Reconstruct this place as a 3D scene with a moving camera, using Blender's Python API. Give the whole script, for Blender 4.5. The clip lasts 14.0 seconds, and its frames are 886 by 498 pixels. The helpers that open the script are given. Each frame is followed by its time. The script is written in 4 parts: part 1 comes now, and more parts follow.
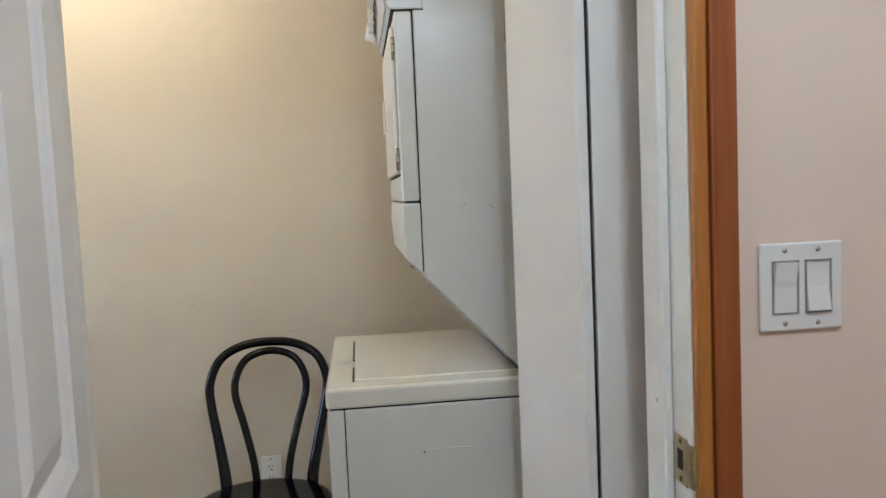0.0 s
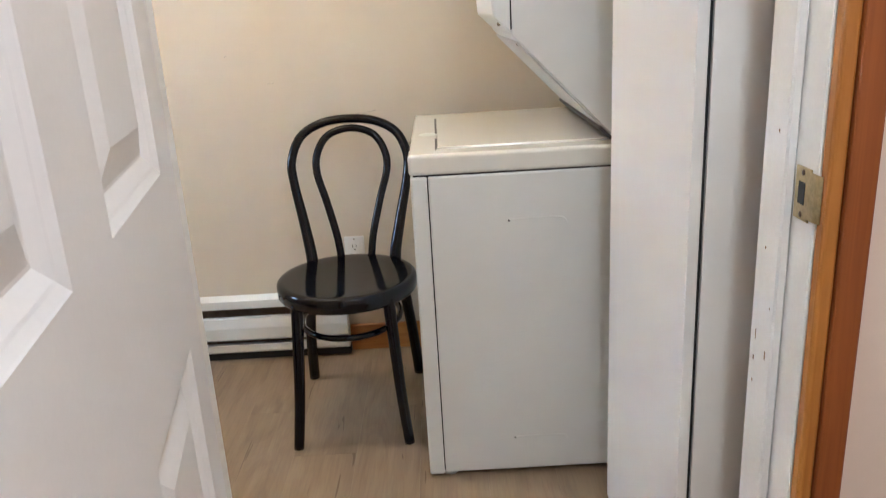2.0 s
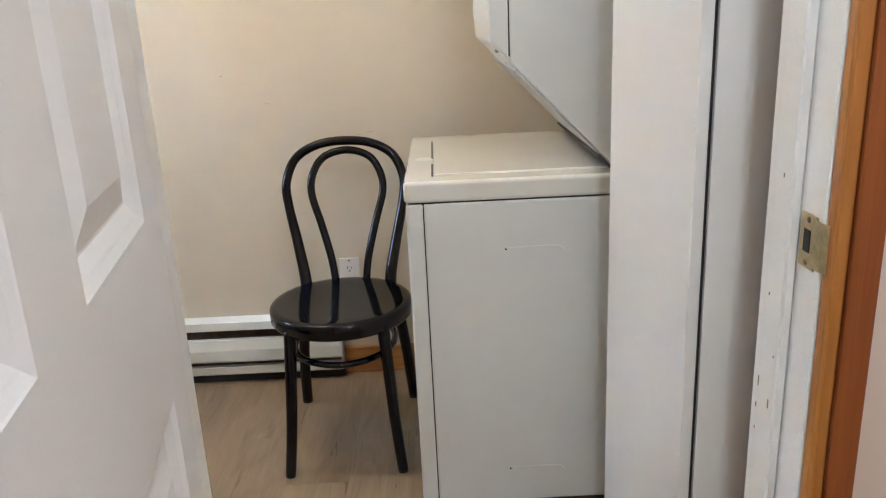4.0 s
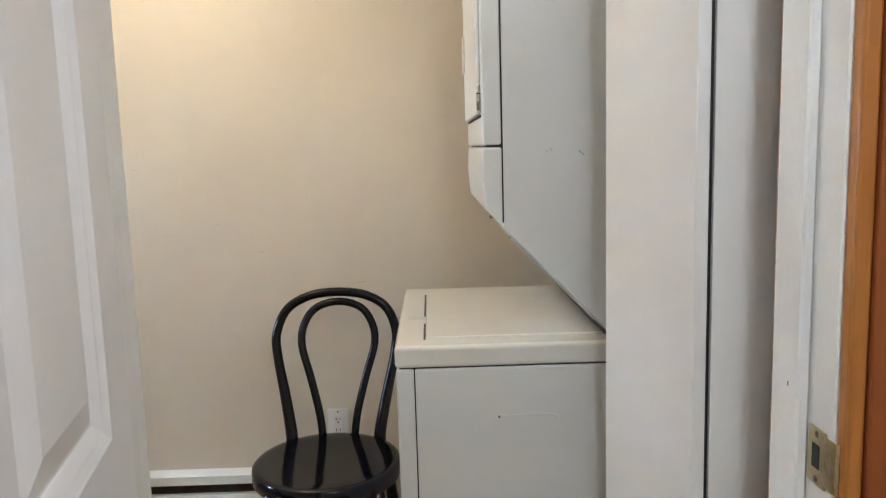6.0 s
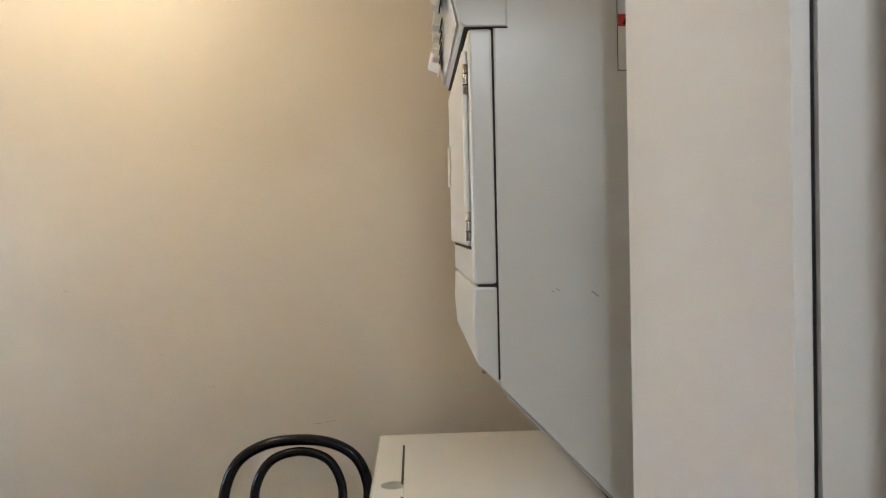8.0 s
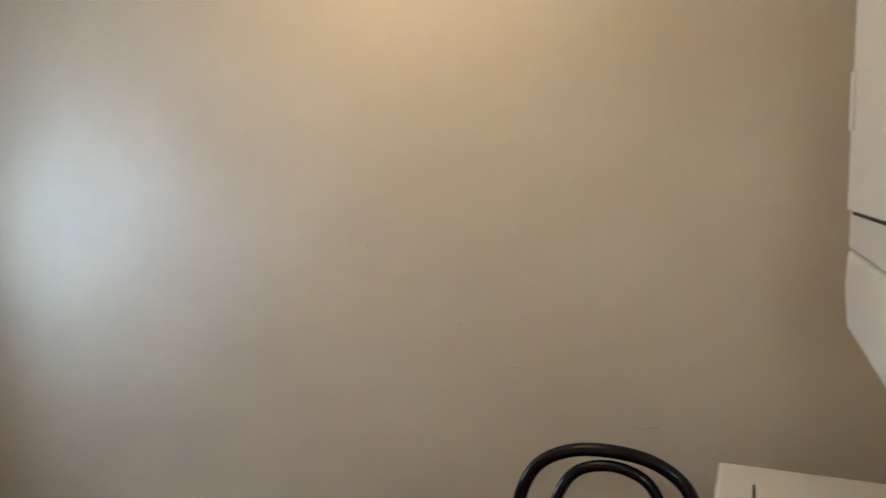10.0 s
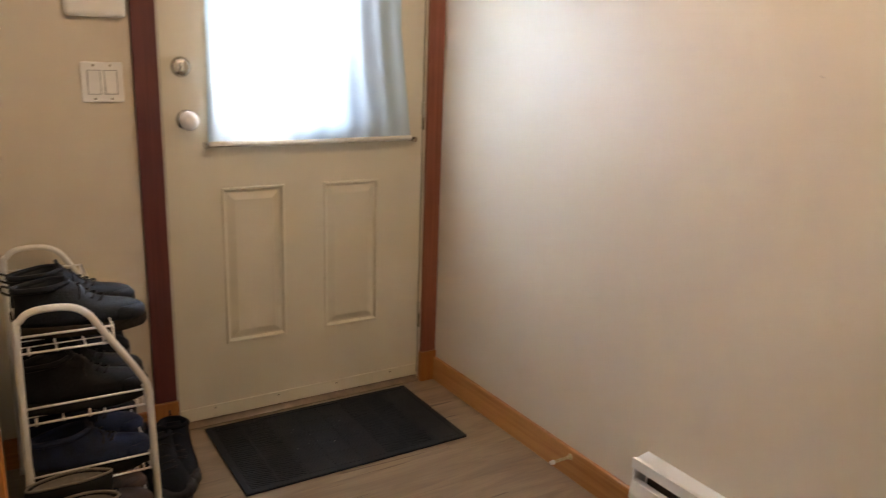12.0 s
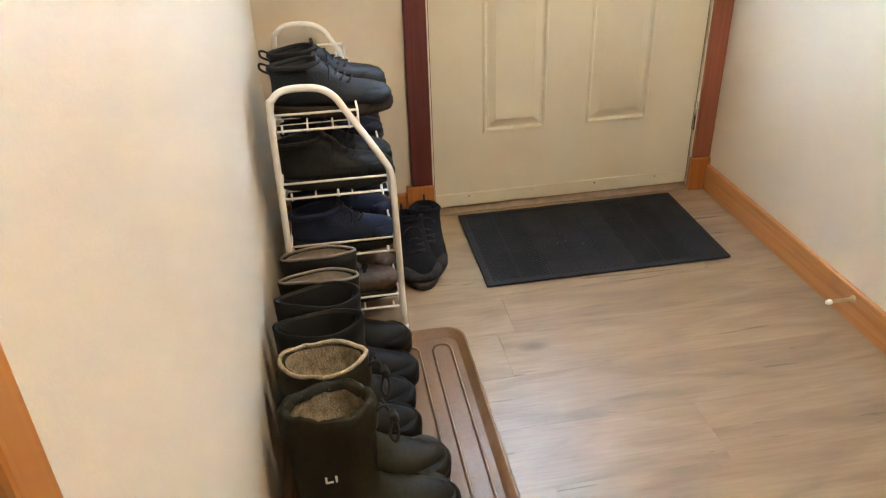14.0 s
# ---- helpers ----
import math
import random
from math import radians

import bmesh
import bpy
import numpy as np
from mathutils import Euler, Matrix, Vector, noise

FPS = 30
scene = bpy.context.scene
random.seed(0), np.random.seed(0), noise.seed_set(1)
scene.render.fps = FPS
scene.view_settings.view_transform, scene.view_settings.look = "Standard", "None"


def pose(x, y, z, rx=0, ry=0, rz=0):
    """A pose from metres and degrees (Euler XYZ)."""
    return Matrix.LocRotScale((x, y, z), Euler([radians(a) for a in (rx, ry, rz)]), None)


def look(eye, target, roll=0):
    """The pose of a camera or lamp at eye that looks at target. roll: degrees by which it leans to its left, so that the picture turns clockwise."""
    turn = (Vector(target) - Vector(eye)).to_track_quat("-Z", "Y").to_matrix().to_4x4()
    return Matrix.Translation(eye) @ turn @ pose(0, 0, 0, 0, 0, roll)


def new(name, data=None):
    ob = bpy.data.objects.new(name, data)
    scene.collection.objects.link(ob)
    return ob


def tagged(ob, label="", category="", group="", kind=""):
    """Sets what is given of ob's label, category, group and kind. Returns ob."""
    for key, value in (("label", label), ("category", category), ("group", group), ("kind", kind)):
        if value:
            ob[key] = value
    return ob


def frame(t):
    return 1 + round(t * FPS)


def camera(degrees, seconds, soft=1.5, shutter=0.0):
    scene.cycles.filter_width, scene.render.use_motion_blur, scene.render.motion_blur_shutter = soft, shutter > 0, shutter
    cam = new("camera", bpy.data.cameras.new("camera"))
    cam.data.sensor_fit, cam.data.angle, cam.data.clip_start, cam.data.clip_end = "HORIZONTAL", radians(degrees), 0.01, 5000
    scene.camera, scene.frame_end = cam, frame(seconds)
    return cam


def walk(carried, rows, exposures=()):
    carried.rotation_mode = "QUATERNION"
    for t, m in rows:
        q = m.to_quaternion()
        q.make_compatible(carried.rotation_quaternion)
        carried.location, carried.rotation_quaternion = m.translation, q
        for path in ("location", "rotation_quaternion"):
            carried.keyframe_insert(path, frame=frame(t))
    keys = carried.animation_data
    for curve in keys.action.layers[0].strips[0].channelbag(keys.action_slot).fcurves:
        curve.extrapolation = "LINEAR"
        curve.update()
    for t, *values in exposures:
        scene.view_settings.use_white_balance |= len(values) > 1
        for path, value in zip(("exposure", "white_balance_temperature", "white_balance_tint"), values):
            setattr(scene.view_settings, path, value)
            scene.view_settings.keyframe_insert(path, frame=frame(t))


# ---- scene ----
cam = camera(60.5, 14.0, soft=1.1, shutter=0.3)
# seconds, stops, kelvin, tint: the clip's camera balances and brightens its picture on the way
EXPOSURES = [(0, 4.15, 5300, 9), (1, 4.3, 5400, 12), (2, 4.77, 5550, 14), (5, 4.55, 5450, 11), (6, 4.4, 5450, 11), (7.5, 3.97, 5650, 11), (8.2, 3.9, 5650, 11), (10.5, 3.5, 6300, 13), (11, 3.5, 6950, 24), (12, 4.03, 6850, 23), (12.5, 4.2, 6950, 23), (13, 4.5, 6650, 19), (13.5, 4.85, 6300, 16), (14, 5.2, 6050, 13)]
PATH = [
    (0, (0.742, -0.949, 1.332), (0.96, 1.034, 1.185), -2.55),
    (0.5, (0.744, -0.926, 1.323), (0.841, 1.059, 1.095), -3.45),
    (1, (0.735, -0.906, 1.287), (0.766, 1.065, 0.948), -2.9),
    (1.5, (0.724, -0.883, 1.235), (0.718, 1.055, 0.742), -3.2),
    (2, (0.719, -0.885, 1.196), (0.712, 1.02, 0.592), -3.3),
    (2.2, (0.72, -0.881, 1.194), (0.712, 1.011, 0.544), -3.5),
    (4.3, (0.726, -0.843, 1.238), (0.734, 1.083, 0.698), -2.35),
    (4.5, (0.728, -0.851, 1.244), (0.736, 1.084, 0.737), -2.0),
    (5, (0.732, -0.839, 1.262), (0.74, 1.116, 0.841), -1.85),
    (5.5, (0.725, -0.823, 1.286), (0.74, 1.148, 0.948), -1.75),
    (6, (0.734, -0.791, 1.315), (0.762, 1.191, 1.048), -1.65),
    (6.5, (0.74, -0.726, 1.35), (0.786, 1.262, 1.147), -1.55),
    (7, (0.75, -0.641, 1.38), (0.806, 1.352, 1.223), -1.2),
    (7.5, (0.747, -0.531, 1.397), (0.828, 1.465, 1.295), -1.35),
    (8, (0.747, -0.45, 1.417), (0.823, 1.548, 1.365), -1.35),
    (8.2, (0.746, -0.423, 1.426), (0.804, 1.575, 1.385), -1.4),
    (10.5, (0.67, 0.064, 1.435), (-0.337, 1.774, 1.189), 1.1),
    (11, (0.651, 0.116, 1.359), (-0.574, 1.664, 1.039), 2.5),
    (11.5, (0.679, 0.169, 1.338), (-0.789, 1.455, 0.9), 2.7),
    (12, (0.734, 0.206, 1.287), (-0.911, 1.229, 0.792), 1.92),
    (12.5, (0.709, 0.258, 1.286), (-1.064, 0.964, 0.688), 1.17),
    (13, (0.672, 0.317, 1.256), (-1.144, 0.766, 0.546), -0.3),
    (13.5, (0.641, 0.342, 1.23), (-1.132, 0.661, 0.361), -1.77),
    (14, (0.605, 0.361, 1.254), (-1.099, 0.63, 0.243), -2.02),
]
walk(cam, [(t, look(eye, target, roll)) for t, eye, target, roll in PATH], EXPOSURES)

# ---- light ----
world = bpy.data.worlds.new("sky")
scene.world = world
world.use_nodes = True
wn = world.node_tree
sky = wn.nodes.new("ShaderNodeTexSky")
sky.sky_type = "NISHITA"
sky.sun_disc = False
sky.sun_elevation, sky.sun_rotation = radians(44), radians(-73)
wn.links.new(sky.outputs[0], wn.nodes["Background"].inputs[0])
wn.nodes["Background"].inputs[1].default_value = 0.05


def lamp(name, kind, m, energy, color, **more):
    data = bpy.data.lights.new(name, kind)
    data.energy, data.color = energy, color
    for key, value in more.items():
        if key == "size":
            data.size = value
        elif key == "size_y":
            data.shape, data.size_y = "RECTANGLE", value
        elif key == "radius":
            data.shadow_soft_size = value
        elif key == "angle":
            data.angle = value
    ob = new(name, data)
    ob.matrix_world = m
    return ob


SUN_TO = (0.70, -0.22, -0.70)
lamp("sun", "SUN", look((0, 0, 0), SUN_TO), 5.0, (1, 0.97, 0.93), angle=radians(0.5))
# daylight in the opening of the entry door's window
lamp("window_daylight", "AREA", look((-1.768, 1.10, 1.28), (0, 1.10, 1.22)), 0.25, (0.52, 0.76, 1.0), size=0.38, size_y=0.56)
# bulbs inside the two ceiling fixtures
LAMP1, LAMP2 = (-0.15, 1.08), (1.05, -1.0)
lamp("entry_bulb", "POINT", pose(*LAMP1, 2.335), 1.48, (1, 0.76, 0.46), radius=0.07)
lamp("hall_bulb", "POINT", pose(*LAMP2, 2.335), 1.8, (0.94, 0.99, 0.97), radius=0.12)


# ---- materials ----
def material(name, base, rough=0.5, metal=0.0, vary=0.06, scale=3.0, fine=60.0, bump=0.05, stretch=(1, 1, 1), tone=None, coat=0.0, spec=0.5):
    mat = bpy.data.materials.new(name)
    mat.use_nodes = True
    t = mat.node_tree
    bsdf = t.nodes["Principled BSDF"]
    coords = t.nodes.new("ShaderNodeTexCoord")
    mapping = t.nodes.new("ShaderNodeMapping")
    mapping.inputs["Scale"].default_value = stretch
    t.links.new(coords.outputs["Object"], mapping.inputs["Vector"])
    big, small = t.nodes.new("ShaderNodeTexNoise"), t.nodes.new("ShaderNodeTexNoise")
    big.inputs["Scale"].default_value, small.inputs["Scale"].default_value = scale, fine
    big.inputs["Detail"].default_value, small.inputs["Detail"].default_value = 4, 3
    for n in (big, small):
        t.links.new(mapping.outputs[0], n.inputs["Vector"])
    mix = t.nodes.new("ShaderNodeMath")
    mix.operation = "MULTIPLY_ADD"
    t.links.new(big.outputs[0], mix.inputs[0])
    mix.inputs[1].default_value = 0.65
    half = t.nodes.new("ShaderNodeMath")
    half.operation = "MULTIPLY"
    half.inputs[1].default_value = 0.35
    t.links.new(small.outputs[0], half.inputs[0])
    t.links.new(half.outputs[0], mix.inputs[2])
    ramp = t.nodes.new("ShaderNodeValToRGB")
    ramp.color_ramp.elements[0].position, ramp.color_ramp.elements[1].position = 0.3, 0.7
    other = tone or [c * (1 - 2 * vary) for c in base]
    ramp.color_ramp.elements[0].color = (*other, 1)
    ramp.color_ramp.elements[1].color = (*[min(1, c * (1 + (0 if tone else vary * 0.5))) for c in base], 1)
    t.links.new(mix.outputs[0], ramp.inputs[0])
    t.links.new(ramp.outputs[0], bsdf.inputs["Base Color"])
    bsdf.inputs["Roughness"].default_value = rough
    bsdf.inputs["Metallic"].default_value = metal
    bsdf.inputs["Coat Weight"].default_value = coat
    bsdf.inputs["Specular IOR Level"].default_value = spec
    if bump:
        b = t.nodes.new("ShaderNodeBump")
        b.inputs["Strength"].default_value = bump
        b.inputs["Distance"].default_value = 0.004
        t.links.new(small.outputs[0], b.inputs["Height"])
        t.links.new(b.outputs[0], bsdf.inputs["Normal"])
    return mat


def wood(name, light, dark, axis=2, rough=0.4, ring=14.0):
    """Straight-grained timber, the grain along an axis."""
    mat = bpy.data.materials.new(name)
    mat.use_nodes = True
    t = mat.node_tree
    bsdf = t.nodes["Principled BSDF"]
    coords = t.nodes.new("ShaderNodeTexCoord")
    mapping = t.nodes.new("ShaderNodeMapping")
    s = [ring * 3, ring * 3, ring * 3]
    s[axis] = 1.2
    mapping.inputs["Scale"].default_value = s
    t.links.new(coords.outputs["Object"], mapping.inputs["Vector"])
    grain, blotch = t.nodes.new("ShaderNodeTexNoise"), t.nodes.new("ShaderNodeTexNoise")
    grain.inputs["Scale"].default_value, grain.inputs["Detail"].default_value = 2.2, 6
    grain.inputs["Distortion"].default_value = 0.6
    blotch.inputs["Scale"].default_value = 3.0
    t.links.new(mapping.outputs[0], grain.inputs["Vector"])
    t.links.new(coords.outputs["Object"], blotch.inputs["Vector"])
    ramp = t.nodes.new("ShaderNodeValToRGB")
    ramp.color_ramp.elements[0].position, ramp.color_ramp.elements[1].position = 0.33, 0.68
    ramp.color_ramp.elements[0].color, ramp.color_ramp.elements[1].color = (*dark, 1), (*light, 1)
    add = t.nodes.new("ShaderNodeMath")
    add.operation = "MULTIPLY_ADD"
    t.links.new(blotch.outputs[0], add.inputs[0])
    add.inputs[1].default_value = 0.35
    sub = t.nodes.new("ShaderNodeMath")
    sub.operation = "MULTIPLY"
    sub.inputs[1].default_value = 0.68
    t.links.new(grain.outputs[0], sub.inputs[0])
    t.links.new(sub.outputs[0], add.inputs[2])
    t.links.new(add.outputs[0], ramp.inputs[0])
    t.links.new(ramp.outputs[0], bsdf.inputs["Base Color"])
    bsdf.inputs["Roughness"].default_value = rough
    b = t.nodes.new("ShaderNodeBump")
    b.inputs["Strength"].default_value, b.inputs["Distance"].default_value = 0.12, 0.002
    t.links.new(grain.outputs[0], b.inputs["Height"])
    t.links.new(b.outputs[0], bsdf.inputs["Normal"])
    return mat


BEIGE = material("beige_wall_paint", (0.64, 0.568, 0.45), 0.52, vary=0.02, scale=1.5, fine=240, bump=0.06)
HALLPAINT = material("hall_wall_paint", (0.79, 0.65, 0.535), 0.6, vary=0.02, scale=1.5, fine=240, bump=0.06)
CEILING = material("ceiling_paint", (0.80, 0.78, 0.74), 0.8, vary=0.02, fine=120, bump=0.2)
WHITE = material("white_satin_paint", (0.85, 0.835, 0.82), 0.38, vary=0.02, scale=4, fine=150, bump=0.03)
JAMB = material("white_jamb_paint", (0.80, 0.78, 0.73), 0.42, vary=0.04, scale=9, fine=160, bump=0.06)
MELAMINE = material("white_melamine", (0.78, 0.76, 0.72), 0.45, vary=0.015, scale=2, fine=300, bump=0.02)
ENAMEL = material("white_appliance_enamel", (0.76, 0.77, 0.75), 0.28, vary=0.02, scale=3, fine=500, bump=0.02)
TOPENAMEL = material("glossy_washer_top_enamel", (0.80, 0.79, 0.73), 0.14, vary=0.02, scale=3, fine=500, bump=0.006, coat=0.7)
BROWNBASE = material("brown_underlay", (0.14, 0.10, 0.07), 0.8, vary=0.1, bump=0)
SEAM = material("black_seam", (0.012, 0.012, 0.012), 0.7, vary=0.1, bump=0)
PLASTIC = material("white_plastic", (0.78, 0.77, 0.74), 0.35, vary=0.02, bump=0)
GREYPLASTIC = material("pale_grey_plastic", (0.55, 0.55, 0.54), 0.4, vary=0.03, bump=0)
FIR_Z = wood("fir_trim_upright", (0.42, 0.165, 0.038), (0.29, 0.09, 0.018), 2)
FIR_GOLD = wood("golden_fir", (0.50, 0.212, 0.042), (0.35, 0.122, 0.02), 2, rough=0.32)
FIR_RED = wood("reddish_fir_board", (0.33, 0.096, 0.021), (0.21, 0.052, 0.011), 2, rough=0.36)
FIR_X = wood("fir_trim_long", (0.50, 0.235, 0.068), (0.34, 0.13, 0.03), 0)
FIR_Y = wood("fir_trim_cross", (0.50, 0.21, 0.06), (0.34, 0.11, 0.025), 1)
REDWOOD = wood("dark_red_trim", (0.13, 0.032, 0.028), (0.075, 0.018, 0.018), 2)
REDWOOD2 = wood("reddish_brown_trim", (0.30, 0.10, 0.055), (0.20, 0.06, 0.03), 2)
CREAMDOOR = material("cream_door_enamel", (0.66, 0.62, 0.50), 0.4, vary=0.03, scale=4, fine=200, bump=0.03)
BLACKLACQUER = material("black_lacquer", (0.002, 0.003, 0.007), 0.09, vary=0.2, scale=8, fine=80, bump=0.012, coat=0.0, spec=0.38)
RUBBERMAT = material("black_rubber_mat", (0.015, 0.016, 0.020), 0.75, vary=0.30, scale=7, fine=220, bump=0.3, spec=0.25)
STEEL = material("brushed_steel", (0.62, 0.60, 0.56), 0.25, 1.0, vary=0.1, scale=8, fine=200, bump=0.03)
BRONZE = material("dark_bronze_metal", (0.16, 0.11, 0.07), 0.5, 0.3, vary=0.2, scale=20, bump=0.05)
BRASS = material("worn_brass", (0.62, 0.50, 0.28), 0.32, 1.0, vary=0.2, scale=40, fine=200, bump=0.05)
PORCELAIN = material("white_porcelain", (0.80, 0.78, 0.74), 0.15, vary=0.02, bump=0)
CONCRETE = material("outdoor_concrete", (0.42, 0.41, 0.39), 0.85, vary=0.12, scale=2, fine=60, bump=0.3)


# ---- mesh helpers ----
def box(bm, x0, x1, y0, y1, z0, z1, bevel=0.0, seg=1):
    made = bmesh.ops.create_cube(bm, size=1.0)["verts"]
    for v in made:
        v.co = Vector((x0 + (v.co.x + 0.5) * (x1 - x0), y0 + (v.co.y + 0.5) * (y1 - y0), z0 + (v.co.z + 0.5) * (z1 - z0)))
    if bevel:
        edges = list({e for v in made for e in v.link_edges})
        bmesh.ops.bevel(bm, geom=edges, offset=bevel, segments=seg, affect="EDGES", profile=0.5)
    return bm


def cube(*a, **k):
    return box(bmesh.new(), *a, **k)


def prism(points, y0, y1, bevel=0.0, seg=2, axis="y"):
    """A profile of (a, b) points drawn along an axis: (x, z) along y, (y, z) along x, (x, y) along z."""
    bm = bmesh.new()
    put = {"y": lambda a, b, c: (a, c, b), "x": lambda a, b, c: (c, a, b), "z": lambda a, b, c: (a, b, c)}[axis]
    lo = [bm.verts.new(put(a, b, y0)) for a, b in points]
    hi = [bm.verts.new(put(a, b, y1)) for a, b in points]
    n = len(points)
    bm.faces.new(lo)
    bm.faces.new(hi[::-1])
    for i in range(n):
        bm.faces.new((lo[i], hi[i], hi[(i + 1) % n], lo[(i + 1) % n]))
    bmesh.ops.recalc_face_normals(bm, faces=bm.faces[:])
    if bevel:
        bmesh.ops.bevel(bm, geom=bm.edges[:], offset=bevel, segments=seg, affect="EDGES", profile=0.5)
    return bm


def tube(points, radius, sides=10, closed=False, bm=None, caps=True):
    """A round bar through points; radius is one number or one for each point."""
    bm = bm or bmesh.new()
    pts = [Vector(p) for p in points]
    n = len(pts)
    radii = [radius] * n if isinstance(radius, (int, float)) else list(radius)
    rings = []
    up = None
    for i, p in enumerate(pts):
        a = pts[i - 1] if (i or closed) else p
        b = pts[(i + 1) % n] if (i < n - 1 or closed) else p
        d = (b - a).normalized()
        if up is None:
            up = d.orthogonal().normalized()
        up = (up - d * up.dot(d)).normalized()
        side = d.cross(up)
        rings.append([bm.verts.new(p + radii[i] * (math.cos(2 * math.pi * k / sides) * up + math.sin(2 * math.pi * k / sides) * side)) for k in range(sides)])
    for i in range(n if closed else n - 1):
        r, s = rings[i], rings[(i + 1) % n]
        for k in range(sides):
            f = bm.faces.new((r[k], r[(k + 1) % sides], s[(k + 1) % sides], s[k]))
            f.smooth = True
    if caps and not closed:
        bm.faces.new(rings[0][::-1])
        bm.faces.new(rings[-1])
    return bm


def smooth_path(points, steps=6, closed=False):
    """Catmull-Rom through the points."""
    pts = [Vector(p) for p in points]
    n = len(pts)
    out = []
    for i in range(n if closed else n - 1):
        p0 = pts[i - 1] if (closed or i) else pts[i]
        p1, p2 = pts[i], pts[(i + 1) % n]
        p3 = pts[(i + 2) % n] if (closed or i < n - 2) else p2
        for k in range(steps):
            u = k / steps
            out.append(0.5 * ((2 * p1) + (p2 - p0) * u + (2 * p0 - 5 * p1 + 4 * p2 - p3) * u * u + (3 * p1 - p0 - 3 * p2 + p3) * u ** 3))
    if not closed:
        out.append(pts[-1])
    return out


def lathe(profile, sides=24, bm=None):
    """Turns (radius, height) points round z."""
    bm = bm or bmesh.new()
    rings = []
    for r, z in profile:
        rings.append([bm.verts.new((r * math.cos(2 * math.pi * k / sides), r * math.sin(2 * math.pi * k / sides), z)) for k in range(sides)] if r > 1e-5 else [bm.verts.new((0, 0, z))])
    for a, b in zip(rings, rings[1:]):
        for k in range(sides):
            q = [a[k % len(a)], a[(k + 1) % len(a)], b[(k + 1) % len(b)], b[k % len(b)]]
            q = list(dict.fromkeys(q))
            if len(q) > 2:
                bm.faces.new(q).smooth = True
    bmesh.ops.recalc_face_normals(bm, faces=bm.faces[:])
    return bm


def moved(bm, m):
    bmesh.ops.transform(bm, matrix=m, verts=bm.verts[:])
    return bm


def joined(*bms):
    out = bmesh.new()
    for b in bms:
        me = bpy.data.meshes.new("tmp")
        b.to_mesh(me)
        b.free()
        out.from_mesh(me)
        bpy.data.meshes.remove(me)
    return out


def mesh_ob(name, bm, mat, smooth=False):
    me = bpy.data.meshes.new(name)
    if smooth:
        for f in bm.faces:
            f.smooth = True
    bm.to_mesh(me)
    bm.free()
    me.materials.append(mat)
    return new(name, me)


def part(name, bm, mat, parent, label="", smooth=False):
    ob = mesh_ob(name, bm, mat, smooth)
    ob.parent = parent
    if label:
        ob["label"] = label
    return ob


def thing(name, at, label, category, group="", turn=0.0, kind=""):
    ob = new(name)
    ob.empty_display_size = 0.1
    ob.matrix_basis = pose(*at, 0, 0, turn)
    return tagged(ob, label, category, group, kind)


def structure(name, bm, mat, label, category):
    return tagged(mesh_ob(name, bm, mat), label, category, kind="structure")


# ---- the setting ----
BACK, LEFT, RIGHT, CEIL = 1.72, -1.75, 1.42, 2.40   # entry room: far wall, entry-door wall, wall behind the washer
NEAR = 0.185                                          # entry side of the wall with the doorway
DX0, DX1, DTOP = 0.347, 1.168, 2.05                  # doorway between its jambs
EY0, EY1, ETOP = 0.705, 1.650, 2.06                  # opening of the entry door

structure("wall_north", cube(LEFT - 0.2, RIGHT + 0.12, BACK, BACK + 0.14, 0, CEIL), BEIGE, "long plain beige painted wall", "wall")
structure("wall_east", cube(RIGHT, RIGHT + 0.12, NEAR, BACK, 0, CEIL), BEIGE, "beige wall behind the laundry machines", "wall")
bm = bmesh.new()
box(bm, -1.95, DX0 - 0.015, 0, NEAR, 0, CEIL)
box(bm, DX1 + 0.015, 2.1, 0, NEAR, 0, CEIL)
box(bm, DX0 - 0.015, DX1 + 0.015, 0, NEAR, DTOP + 0.015, CEIL)
structure("wall_south", bm, BEIGE, "cream painted wall with the inner doorway", "wall")
bm = bmesh.new()
box(bm, LEFT - 0.2, LEFT, NEAR, EY0, 0, CEIL)
box(bm, LEFT - 0.2, LEFT, EY1, BACK, 0, CEIL)
box(bm, LEFT - 0.2, LEFT, EY0, EY1, ETOP, CEIL)
structure("wall_west", bm, BEIGE, "beige wall around the entry door", "wall")
structure("ceiling", cube(-1.95, 2.1, -2.4, BACK + 0.14, CEIL, CEIL + 0.1), CEILING, "white painted ceiling", "ceiling")
structure("floor", cube(-1.75, 2.1, -2.4, BACK, -0.06, -0.006), BROWNBASE, "subfloor under grey-brown vinyl planks", "floor")
bm = bmesh.new()
box(bm, -1.2, -1.08, -2.4, 0, 0, CEIL)
box(bm, 1.98, 2.1, -2.4, 0, 0, CEIL)
box(bm, -1.08, 1.98, -2.4, -2.28, 0, CEIL)
structure("wall_hall", bm, HALLPAINT, "plain walls of the hall", "wall")
structure("wall_hall_face", cube(DX1 + 0.055, 1.98, -0.004, -0.001, 0.0, CEIL), HALLPAINT, "pinkish beige hall wall beside the doorway", "wall")
structure("ground", cube(-80, -1.95, -60, 60, -0.25, -0.12), CONCRETE, "pale ground outside the entry door", "ground")
# unseen blocker, its outline cut to shape the sunlit patch on the curtain
structure("sun_blocker_wall", prism([(-7.0, -0.2), (-7.0, 3.36), (1.82, 3.38), (2.07, 3.62), (2.10, 6.0), (7.0, 6.0), (7.0, -0.2)], -4.2, -4.0, axis="x"), CONCRETE, "unseen wall added to block sun and sky from the curtain", "wall")
